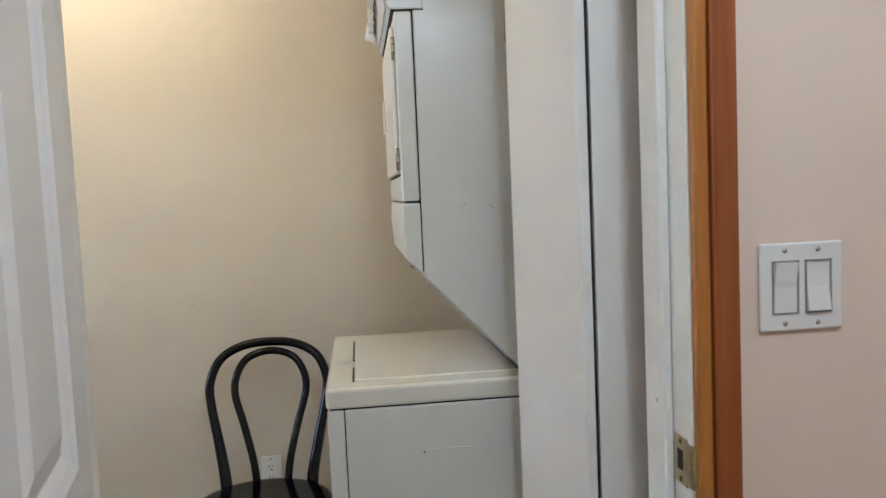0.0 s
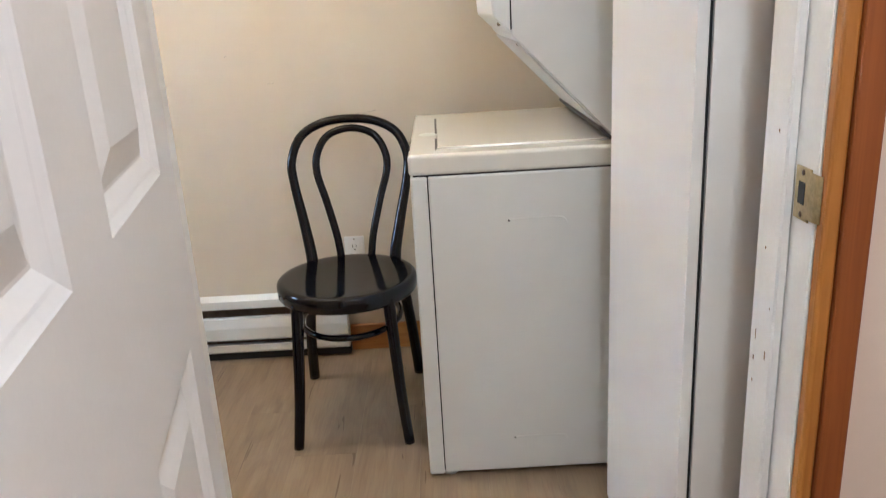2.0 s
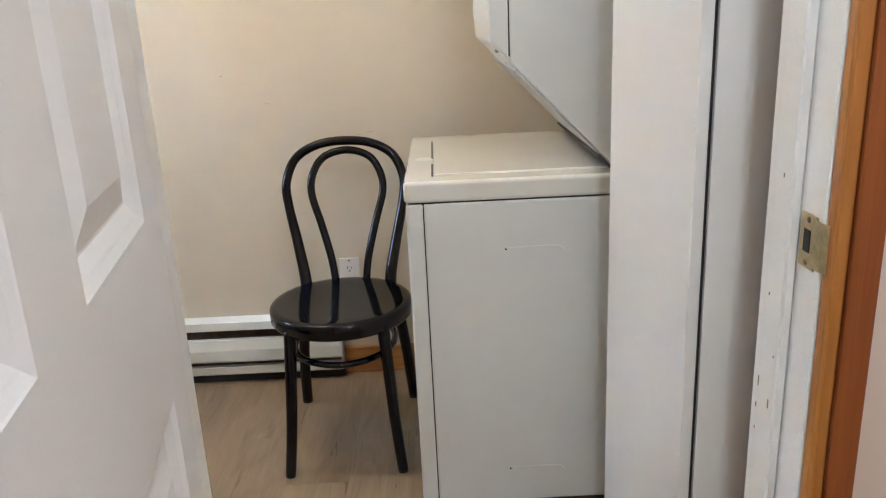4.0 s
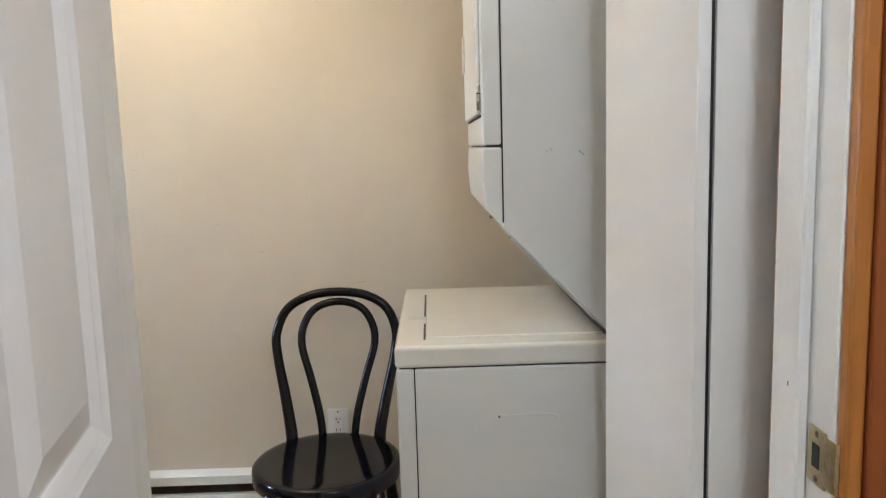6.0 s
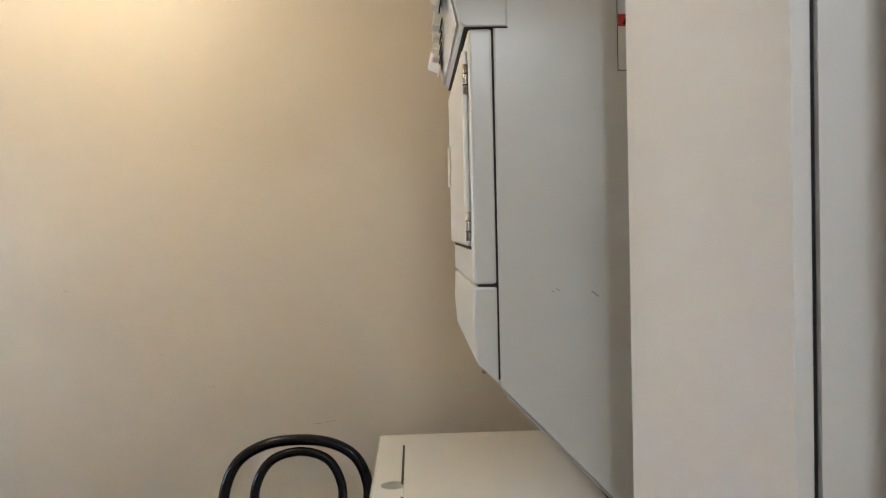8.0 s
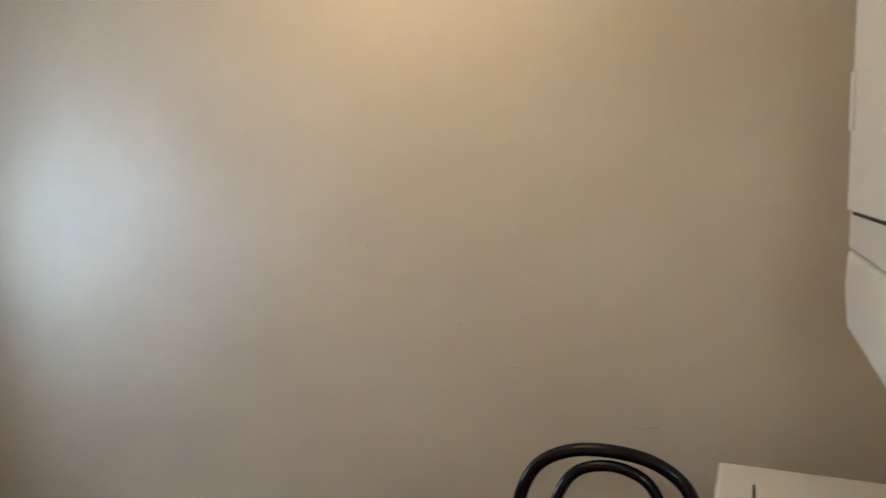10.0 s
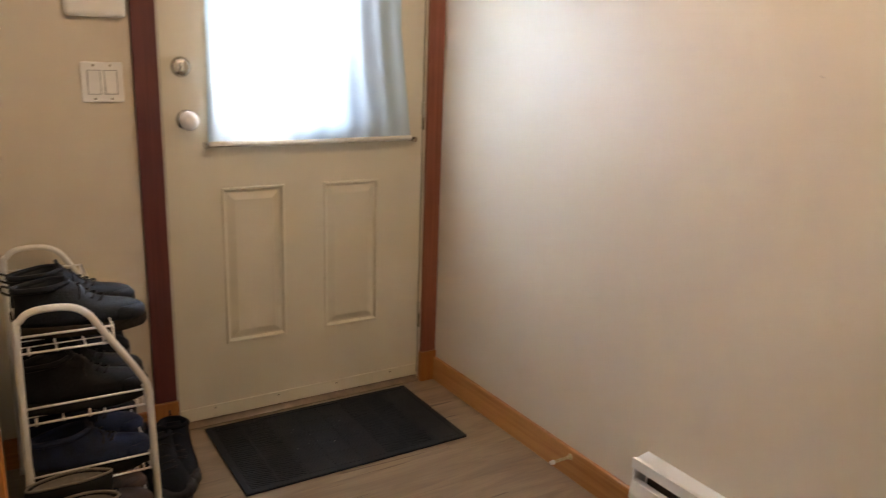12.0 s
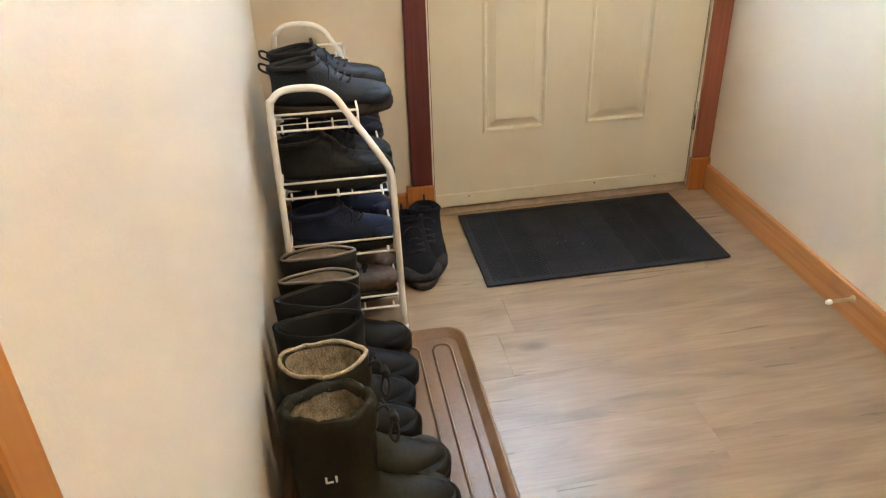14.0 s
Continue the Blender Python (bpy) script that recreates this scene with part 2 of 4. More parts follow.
# added slab out of view; its edge ends the sun on the curtain
structure("sun_blocker_slab", cube(-2.75, -1.952, -0.6, 3.2, 2.49, 2.58), CONCRETE, "unseen slab added to keep sun off the upper curtain", "roof")


def panel_face(bm, xs, zs, panels, holes, place, rings):
    """A door face on a grid; panel cells sink in nested steps (inset, depth), hole cells stay open."""
    for i in range(len(xs) - 1):
        for k in range(len(zs) - 1):
            if (i, k) in holes:
                continue
            r = [xs[i], xs[i + 1], zs[k], zs[k + 1]]
            if (i, k) not in panels:
                bm.faces.new([bm.verts.new(place(a, b, 0)) for a, b in ((r[0], r[2]), (r[1], r[2]), (r[1], r[3]), (r[0], r[3]))])
                continue
            loops = []
            for inset, depth in [(0, 0), *rings]:
                q = (r[0] + inset, r[1] - inset, r[2] + inset, r[3] - inset)
                loops.append([bm.verts.new(place(a, b, depth)) for a, b in ((q[0], q[2]), (q[1], q[2]), (q[1], q[3]), (q[0], q[3]))])
            for lo, hi in zip(loops, loops[1:]):
                for j in range(4):
                    bm.faces.new((lo[j], lo[(j + 1) % 4], hi[(j + 1) % 4], hi[j]))
            bm.faces.new(loops[-1])
    return bm


SCUFFED = material("grey_wall_scuff", (0.47, 0.42, 0.35), 0.6, vary=0.2, scale=80, bump=0)
bm = bmesh.new()
for x, z, ln, tip in ((0.446, 0.872, 0.026, 6), (0.480, 0.8735, 0.030, -8), (0.152, 0.985, 0.024, -3), (-0.24, 1.27, 0.012, 20), (0.02, 1.08, 0.009, -15)):
    moved_in = moved(cube(0, ln, -0.0003, 0, -0.0008, 0.0008), pose(x, BACK - 0.0002, z, 0, tip, 0))
    me = bpy.data.meshes.new("scuff")
    moved_in.to_mesh(me)
    moved_in.free()
    bm.from_mesh(me)
    bpy.data.meshes.remove(me)
part("scuff_marks", bm, SCUFFED, bpy.data.objects["wall_north"], "faint grey scuffs")["kind"] = "stuff"


# ---- inner doorway: jambs, stops, casings ----
jamb = thing("door_frame", (DX1, 0, 0), "white painted door jamb with a chipped edge and wooden casing", "door frame", kind="structure")


def local(bm, at):
    return moved(bm, Matrix.Translation(-Vector(at)))


J = (DX1, 0, 0)
part("jamb_lining", local(cube(DX1, DX1 + 0.0145, 0.0, 0.130, 0, DTOP, bevel=0.002), J), JAMB, jamb)
part("jamb_lining", local(cube(DX0 - 0.0145, DX0, 0.0, NEAR, 0, DTOP, bevel=0.002), J), JAMB, jamb)
part("head_lining", local(cube(DX0 - 0.0145, DX1 + 0.0145, 0.0, NEAR, DTOP + 0.0005, DTOP + 0.0145), J), JAMB, jamb)
part("door_stop_strip", local(cube(DX1 - 0.0145, DX1 - 0.0002, 0.055, 0.124, 0, DTOP, bevel=0.003), J), JAMB, jamb)
part("door_stop_strip", local(cube(DX0 + 0.0002, DX0 + 0.0145, 0.055, 0.124, 0, DTOP, bevel=0.003), J), JAMB, jamb)
# light on the casing's rounded edge, put in as a lighter golden strip
part("casing_lit_edge", local(cube(DX1 + 0.002, DX1 + 0.022, -0.022, -0.0005, 0, DTOP + 0.06, bevel=0.005, seg=3), J), FIR_GOLD, jamb, "lit edge of the casing in lighter golden fir")
part("casing", local(cube(DX1 + 0.0223, DX1 + 0.058, -0.027, -0.0005, 0, DTOP + 0.06, bevel=0.003, seg=2), J), FIR_RED, jamb, "reddish brown stained casing board")
part("casing", local(cube(DX0 - 0.07, DX0 - 0.006, -0.026, -0.0005, 0, DTOP + 0.06, bevel=0.004, seg=2), J), FIR_RED, jamb, "reddish brown stained casing board")
for a, b in ((DX0 - 0.059, DX0 - 0.018), (DX1 + 0.020, DX1 + 0.045)):
    part("casing", local(cube(a, b, NEAR + 0.0005, NEAR + 0.017, 0, DTOP + 0.06, bevel=0.004, seg=2), J), FIR_GOLD, jamb, "golden orange stained fir casing")
strike = part("strike_plate", local(prism([(0.012, 0.918), (0.05, 0.918), (0.05, 0.985), (0.012, 0.985)], DX1 - 0.0025, DX1 - 0.0004, bevel=0.0006, axis="x"), J), BRASS, jamb, "worn brass strike plate")
part("lip", local(prism([(DX1 - 0.0024, 0.013), (DX1 - 0.0024, 0.000), (DX1 - 0.0012, -0.007), (DX1 + 0.0012, -0.011), (DX1 + 0.0022, -0.010), (DX1 + 0.0002, -0.006), (DX1 - 0.0006, 0.0), (DX1 - 0.0006, 0.013)], 0.922, 0.981, axis="z"), J), BRASS, strike)
part("latch_hole", local(cube(DX1 - 0.0032, DX1 - 0.0022, 0.024, 0.040, 0.938, 0.966), J), SEAM, strike)
for z in (0.925, 0.978):
    part("screw", local(moved(lathe([(0, 0.0012), (0.0035, 0.0008), (0.004, 0)], 10), pose(DX1 - 0.0025, 0.031, z, 0, -90, 0)), J), BRONZE, strike)

CHIP = material("bare_wood_chip", (0.34, 0.23, 0.14), 0.8, vary=0.3, scale=60, bump=0)
rnd = random.Random(21)
bm = bmesh.new()
for y, z, h in ((0.104, 0.722, 0.015), (0.1055, 0.689, 0.006), (0.1045, 0.655, 0.004), (0.078, 1.021, 0.005), (0.066, 0.781, 0.003), (0.092, 0.86, 0.004), (0.070, 0.705, 0.012)):
    box(bm, DX1 - 0.0153, DX1 - 0.0143, y, y + rnd.uniform(0.001, 0.0025), z, z + h)
part("chipped_paint", local(bm, J), CHIP, jamb, "small chips of bare wood")["kind"] = "stuff"

# ---- open six-panel door in the hall ----
DW, DH, DT = 0.81, 2.02, 0.035
door = thing("door_1", (0.400, 0.010, 0.012), "open white six-panel interior door with moulded panels", "door", kind="structure", turn=-90 + 11)
cols = [0, 0.088, 0.342, 0.462, 0.718, DW]
rows = [0, 0.22, 0.825, 1.030, 1.61, 1.70, 1.90, DH]
pan = {(i, k) for i in (1, 3) for k in (1, 3, 5)}
RING = [(0.002, -0.0012), (0.009, -0.0045), (0.012, -0.0055), (0.025, -0.0120), (0.028, -0.0120), (0.060, -0.0030)]
bm = panel_face(bmesh.new(), cols, rows, pan, set(), lambda a, b, d: (a, d, b), RING)
box(bm, 0, DW, -DT, -0.0123, 0, DH)
for a0, a1, b0, b1 in ((0, 0.004, 0, DH), (DW - 0.004, DW, 0, DH), (0.004, DW - 0.004, 0, 0.004), (0.004, DW - 0.004, DH - 0.004, DH)):
    box(bm, a0, a1, -0.0123, -0.0002, b0, b1)
part("door_leaf", bm, WHITE, door)
for z in (0.2, 1.0, 1.8):
    part("hinge", moved(lathe([(0, -0.045), (0.006, -0.045), (0.006, 0.045), (0, 0.045)], 10), pose(-0.006, -DT - 0.002, z)), STEEL, door, "steel butt hinge")
knob = part("door_knob", moved(lathe([(0.0, 0.062), (0.018, 0.06), (0.027, 0.048), (0.026, 0.036), (0.012, 0.024), (0.011, 0.008), (0.030, 0.004), (0.031, 0)], 20), pose(DW - 0.07, 0, 0.93, -90, 0, 0)), BRASS, door, "worn brass knob")


# ---- switches and outlets ----
def screw_at(parent, x, z, y=-0.0065):
    part("screw", moved(lathe([(0, 0.0015), (0.003, 0.001), (0.0036, 0)], 10), pose(x, y, z, 90, 0, 0)), STEEL, parent)


SWITCHGAP = material("grey_switch_gap", (0.30, 0.29, 0.28), 0.6, vary=0.1, bump=0)


def rocker_plate(name, at, turn, label, up=(False, True)):
    """A double rocker switch plate in the local x-z plane, facing -y."""
    sw = thing(name, at, label, "light switch", turn=turn)
    part("cover_plate", cube(-0.058, 0.058, -0.0065, 0, -0.0585, 0.0585, bevel=0.003, seg=2), PLASTIC, sw)
    for i, x in enumerate((-0.023, 0.023)):
        bm = bmesh.new()
        for a in (box(bm, x - 0.0185, x - 0.0165, -0.0085, -0.006, -0.0355, 0.0355), box(bm, x + 0.0165, x + 0.0185, -0.0085, -0.006, -0.0355, 0.0355),
                  box(bm, x - 0.0165, x + 0.0165, -0.0085, -0.006, -0.0355, -0.0335), box(bm, x - 0.0165, x + 0.0165, -0.0085, -0.006, 0.0335, 0.0355)):
            pass
        part("rocker_bezel", bm, SWITCHGAP, sw)
        lean = 0.0035 if up[i] else -0.0035
        part("rocker", prism([(-0.006, -0.0325), (-0.0095 - lean, -0.0325), (-0.0075, 0.0), (-0.0095 + lean, 0.0325), (-0.006, 0.0325)], x - 0.0158, x + 0.0158, bevel=0.0008, seg=1, axis="x"), PLASTIC, sw)
        for z in (-0.0485, 0.0485):
            screw_at(sw, x, z)
    return sw


rocker_plate("light_switch", (1.319, -0.0045, 1.188), 0, "white double rocker light switch on the hall wall")
rocker_plate("light_switch", (LEFT + 0.0005, 0.546, 1.176), 90, "white double rocker light switch beside the entry door")

outlet = thing("power_outlet", (0.394, BACK - 0.0005, 0.380), "white duplex power outlet on the beige wall", "power outlet")
part("cover_plate", cube(-0.0355, 0.0355, -0.006, 0, -0.058, 0.058, bevel=0.003, seg=2), PLASTIC, outlet)
part("receptacle", cube(-0.0168, 0.0168, -0.0085, -0.0055, -0.034, 0.034, bevel=0.0012), PLASTIC, outlet)
for z in (-0.019, 0.019):
    bm = bmesh.new()
    box(bm, -0.0075, -0.0050, -0.0092, -0.0084, z - 0.001, z + 0.0085)
    box(bm, 0.0050, 0.0072, -0.0092, -0.0084, z, z + 0.0075)
    box(bm, -0.0025, 0.0025, -0.0092, -0.0084, z - 0.0105, z - 0.006)
    part("socket_slots", bm, SEAM, outlet, "black socket slots")
for z in (-0.048, 0.048):
    screw_at(outlet, 0, z, -0.006)

thermo = thing("thermostat", (LEFT + 0.0005, 0.540, 1.415), "white plastic wall thermostat with a small dark display", "thermostat", turn=90)
part("housing", cube(-0.083, 0.083, -0.026, 0, -0.055, 0.055, bevel=0.016, seg=4), PLASTIC, thermo)
part("display", cube(0.012, 0.060, -0.0275, -0.0255, 0.0, 0.028), SEAM, thermo, "dark display window")
part("button", cube(-0.055, -0.02, -0.029, -0.0255, 0.004, 0.022, bevel=0.001), GREYPLASTIC, thermo)

# ---- entry door ----
E0, E1 = 0.713, 1.645
ed = thing("door_2", (-1.757, E0, 0.03), "closed cream entry door with a curtained window above two panels", "door", kind="structure", turn=90)
# local: x along the door (world y), y outward, z up
W = E1 - E0
rows = [0, 0.258, 0.808, 0.990, 1.88, 2.02]
bm = panel_face(bmesh.new(), [0, 0.171, 0.389, 0.533, 0.752, W], rows, {(1, 1), (3, 1)}, {(1, 3), (2, 3), (3, 3)}, lambda a, b, d: (a, -d, b),
                [(0.003, 0.005), (0.009, 0.005), (0.015, -0.006), (0.021, -0.006), (0.044, 0.003)])
box(bm, 0, 0.171, 0.0005, 0.044, 0, 2.02)
box(bm, 0.752, W, 0.0005, 0.044, 0, 2.02)
box(bm, 0.171, 0.752, 0.008, 0.044, 0, 0.990)
box(bm, 0.171, 0.752, 0.0005, 0.044, 1.88, 2.02)
part("door_leaf", bm, CREAMDOOR, ed)
bm = bmesh.new()
for a in ((0.150, 0.196, 0.97, 1.90), (0.727, 0.773, 0.97, 1.90), (0.196, 0.727, 0.97, 1.013), (0.196, 0.727, 1.857, 1.90)):
    box(bm, a[0], a[1], -0.012, 0.0, a[2], a[3], bevel=0.004)
part("glazing_frame", bm, CREAMDOOR, ed)
GLASS = bpy.data.materials.new("window_glass")
GLASS.use_nodes = True
gb = GLASS.node_tree.nodes["Principled BSDF"]
gb.inputs["Transmission Weight"].default_value, gb.inputs["Roughness"].default_value, gb.inputs["IOR"].default_value = 1.0, 0.0, 1.45
gb.inputs["Base Color"].default_value = (0.97, 0.99, 1, 1)
pane = part("pane", cube(0.190, 0.733, 0.018, 0.023, 1.0, 1.87), GLASS, ed)
pane.visible_shadow = False
part("sweep", cube(0.003, W - 0.003, -0.006, -0.0005, -0.005, 0.042, bevel=0.001), CREAMDOOR, ed, "cream door sweep strip with small screws")
for i in range(4):
    part("screw", moved(lathe([(0, 0.001), (0.003, 0.0006), (0.0036, 0)], 8), pose(0.12 + i * 0.23, -0.006, 0.03, 90, 0, 0)), STEEL, ed)
kn = part("door_knob", moved(lathe([(0, 0.066), (0.014, 0.065), (0.026, 0.056), (0.031, 0.043), (0.027, 0.030), (0.013, 0.022), (0.012, 0.008)], 24), pose(0.071, 0, 1.032, 90, 0, 0)), PORCELAIN, ed, "white porcelain knob")
part("rose", moved(lathe([(0.012, 0.009), (0.030, 0.006), (0.032, 0)], 24), pose(0.071, 0, 1.032, 90, 0, 0)), STEEL, kn)
db = part("deadbolt", moved(lathe([(0, 0.016), (0.020, 0.015), (0.029, 0.009), (0.032, 0)], 24), pose(0.062, 0, 1.194, 90, 0, 0)), STEEL, ed, "chrome deadbolt")
part("thumb_turn", cube(0.056, 0.068, -0.034, -0.015, 1.178, 1.211, bevel=0.004, seg=2), STEEL, db)
for z in (0.25, 1.035, 1.78):
    h = part("hinge", moved(lathe([(0, -0.052), (0.007, -0.052), (0.007, 0.052), (0, 0.052)], 10), pose(W + 0.004, -0.004, z)), STEEL, ed, "dull steel hinge")
    part("hinge_leaf", cube(W - 0.003, W + 0.003, -0.001, 0.003, z - 0.05, z + 0.05), STEEL, h)

part("weatherstrip", cube(-0.0026, -0.0004, -0.004, 0.010, 0.0, 2.02), SEAM, ed, "black rubber weatherstrip")
part("weatherstrip", cube(W + 0.0006, W + 0.0040, 0.004, 0.012, 0.0, 2.02), SEAM, ed, "black rubber weatherstrip")

fr = thing("entry_frame", (LEFT, EY0, 0), "reddish wooden door casing on square wooden plinth blocks", "door frame", kind="structure")
FJ = (LEFT, EY0, 0)
for a, b in ((EY0 - 0.0005, E0 - 0.003), (E1 + 0.008, EY1 + 0.0005)):
    part("jamb", local(cube(LEFT - 0.19, LEFT + 0.004, a, b, 0.0, ETOP, bevel=0.001), FJ), CREAMDOOR, fr)
part("jamb_stop", local(cube(LEFT - 0.085, LEFT - 0.053, EY0, EY0 + 0.02, 0, ETOP), FJ), CREAMDOOR, fr)
part("jamb_stop", local(cube(LEFT - 0.085, LEFT - 0.053, EY1 - 0.02, EY1, 0, ETOP), FJ), CREAMDOOR, fr)
# left board and head are a darker red than the right board
part("casing", local(cube(LEFT + 0.0005, LEFT + 0.019, 0.632, 0.703, 0.1255, 2.12, bevel=0.003, seg=2), FJ), REDWOOD, fr, "dark red casing board")
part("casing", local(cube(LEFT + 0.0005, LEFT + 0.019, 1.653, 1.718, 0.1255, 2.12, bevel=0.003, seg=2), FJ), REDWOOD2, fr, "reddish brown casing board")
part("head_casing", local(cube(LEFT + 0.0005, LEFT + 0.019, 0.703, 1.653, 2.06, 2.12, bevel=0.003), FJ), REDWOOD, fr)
part("plinth_block", local(cube(LEFT + 0.0005, LEFT + 0.026, 0.612, 0.706, 0.0, 0.125, bevel=0.003, seg=2), FJ), FIR_Z, fr, "orange-brown plinth block")
part("plinth_block", local(cube(LEFT + 0.0005, LEFT + 0.026, 1.648, 1.7195, 0.0, 0.125, bevel=0.003, seg=2), FJ), FIR_Z, fr, "orange-brown plinth block")
TANOAK = material("worn_tan_threshold", (0.27, 0.20, 0.14), 0.5, vary=0.2, scale=20, bump=0.1)
part("threshold", local(prism([(LEFT - 0.19, 0.001), (LEFT - 0.19, 0.024), (LEFT - 0.02, 0.024), (LEFT + 0.012, 0.006), (LEFT + 0.012, 0.001)], EY0 + 0.002, EY1 - 0.002, bevel=0.001), FJ), TANOAK, fr, "low worn tan wooden threshold")

# curtain on two rods
CURTAIN = bpy.data.materials.new("sheer_white_curtain")
CURTAIN.use_nodes = True
ct = CURTAIN.node_tree
cb = ct.nodes["Principled BSDF"]
cb.inputs["Base Color"].default_value = (0.80, 0.81, 0.79, 1)
cb.inputs["Roughness"].default_value = 0.9
tl, tp, m1, m2 = ct.nodes.new("ShaderNodeBsdfTranslucent"), ct.nodes.new("ShaderNodeBsdfTransparent"), ct.nodes.new("ShaderNodeMixShader"), ct.nodes.new("ShaderNodeMixShader")
# white cloth; the daylight's blue is put into its translucent colour
tl.inputs[0].default_value = (0.66, 0.85, 1.0, 1)
m1.inputs[0].default_value, m2.inputs[0].default_value = 0.75, 0.0
weave = ct.nodes.new("ShaderNodeTexNoise")
weave.inputs["Scale"].default_value = 400
cbm = ct.nodes.new("ShaderNodeBump")
cbm.inputs["Strength"].default_value, cbm.inputs["Distance"].default_value = 0.2, 0.001
ct.links.new(weave.outputs[0], cbm.inputs["Height"])
ct.links.new(cbm.outputs[0], cb.inputs["Normal"])
ct.links.new(cb.outputs[0], m1.inputs[1])
ct.links.new(tl.outputs[0], m1.inputs[2])
ct.links.new(m1.outputs[0], m2.inputs[1])
ct.links.new(tp.outputs[0], m2.inputs[2])
ct.links.new(m2.outputs[0], ct.nodes["Material Output"].inputs["Surface"])
HEMCLOTH = material("white_hem_cloth", (0.74, 0.72, 0.67), 0.9, vary=0.1, scale=40, fine=300, bump=0.3)
cur = thing("window_curtain", (-1.722, 0.84, 0.98), "gathered sheer white curtain on rods over the door window", "curtain")
bm = bmesh.new()
NU, NV = 150, 22
rnd = random.Random(5)
waves = [(rnd.uniform(9, 34), rnd.uniform(0, 6.3), rnd.uniform(0.6, 1.5)) for _ in range(6)]
grid = []
for j in range(NV + 1):
    v = j / NV
    row = []
    for i in range(NU + 1):
        u = i / NU
        pinch = 1 - 0.045 * math.sin(math.pi * v)
        y = 0.006 * math.sin(math.pi * v) + u * (0.738 - 0.058 * min(1, v * 2.4) * pinch)
        amp = 0.0022 + 0.0035 * math.sin(math.pi * min(1, v * 1.3))
        x = sum(a * math.sin(f * u * 2 + p + 0.8 * math.sin(2.5 * v + p)) for f, p, a in waves) / 3 * amp
        row.append(bm.verts.new((x, y, v * 0.96 + 0.003 * math.sin(u * 41))))
    grid.append(row)
for j in range(NV):
    for i in range(NU):
        bm.faces.new((grid[j][i], grid[j][i + 1], grid[j + 1][i + 1], grid[j + 1][i])).smooth = True
part("cloth", bm, CURTAIN, cur)
part("hem", tube([(0.0, 0.003, 0.006), (0.001, 0.3, 0.004), (0.0, 0.738, 0.008)], 0.009, 10), HEMCLOTH, cur, "gathered white hem")
for z in (0.0, 0.955):
    rod = part("curtain_rod", tube([(0.002, -0.004, z), (0.002, 0.755, z + 0.006)], 0.0045, 8), STEEL, cur, "thin steel rod")
    for y in (-0.004, 0.755):
        part("rod_bracket", cube(-0.032, 0.006, y - 0.006, y + 0.006, z - 0.008, z + 0.010, bevel=0.002), STEEL, rod)

# ---- baseboards, heater, door stop ----
structure("baseboard", cube(LEFT + 0.027, -0.578, BACK - 0.0155, BACK - 0.0005, 0, 0.100, bevel=0.003), FIR_X, "orange-brown stained wooden baseboard along the beige wall", "baseboard")
structure("baseboard_2", cube(0.352, RIGHT, BACK - 0.0155, BACK - 0.0005, 0, 0.100, bevel=0.003), FIR_X, "orange-brown stained wooden baseboard behind the chair", "baseboard")
structure("baseboard_3", cube(LEFT + 0.0005, LEFT + 0.0155, NEAR + 0.001, 0.6115, 0, 0.100, bevel=0.003), FIR_Y, "orange-brown stained wooden baseboard behind the shoe rack", "baseboard")
structure("baseboard_4", cube(DX1 + 0.061, 1.97, -0.02, -0.0045, 0, 0.100, bevel=0.003), FIR_X, "orange-brown stained wooden baseboard in the hall", "baseboard")

HX0, HX1 = -0.576, 0.350
heater = thing("baseboard_heater", (HX0, BACK, 0), "white metal electric baseboard heater under the beige wall", "heater")
HA = (HX0, BACK, 0)
part("back_plate", local(cube(HX0 + 0.002, HX1 - 0.002, BACK - 0.006, BACK - 0.0005, 0.03, 0.235), HA), ENAMEL, heater)
part("top_cover", local(prism([(BACK - 0.006, 0.240), (BACK - 0.046, 0.233), (BACK - 0.066, 0.238), (BACK - 0.067, 0.209), (BACK - 0.064, 0.208), (BACK - 0.063, 0.232), (BACK - 0.046, 0.229), (BACK - 0.006, 0.236)], HX0, HX1, axis="x"), HA), ENAMEL, heater)
part("front_panel", local(prism([(BACK - 0.046, 0.172), (BACK - 0.060, 0.168), (BACK - 0.067, 0.132), (BACK - 0.065, 0.090), (BACK - 0.056, 0.082), (BACK - 0.053, 0.084), (BACK - 0.061, 0.092), (BACK - 0.063, 0.132), (BACK - 0.057, 0.164), (BACK - 0.046, 0.168)], HX0, HX1, axis="x"), HA), ENAMEL, heater)
part("lower_lip", local(prism([(BACK - 0.006, 0.036), (BACK - 0.060, 0.036), (BACK - 0.066, 0.043), (BACK - 0.066, 0.067), (BACK - 0.061, 0.067), (BACK - 0.061, 0.046), (BACK - 0.006, 0.041)], HX0, HX1, axis="x"), HA), ENAMEL, heater)
for a in (HX0 + 0.0002, HX1 - 0.0042):
    part("end_cap", local(cube(a, a + 0.004, BACK - 0.0600, BACK - 0.0105, 0.0415, 0.225), HA), ENAMEL, heater)
bm = bmesh.new()
x = HX0 + 0.02
while x < HX1 - 0.06:
    box(bm, x, x + 0.0012, BACK - 0.05, BACK - 0.012, 0.09, 0.155)
    x += 0.012
part("fins", local(bm, HA), STEEL, heater, "dusty metal heating fins")["kind"] = "stuff"
part("element", local(tube([(HX0 + 0.01, BACK - 0.03, 0.132), (HX1 - 0.01, BACK - 0.03, 0.132)], 0.006, 8), HA), STEEL, heater)
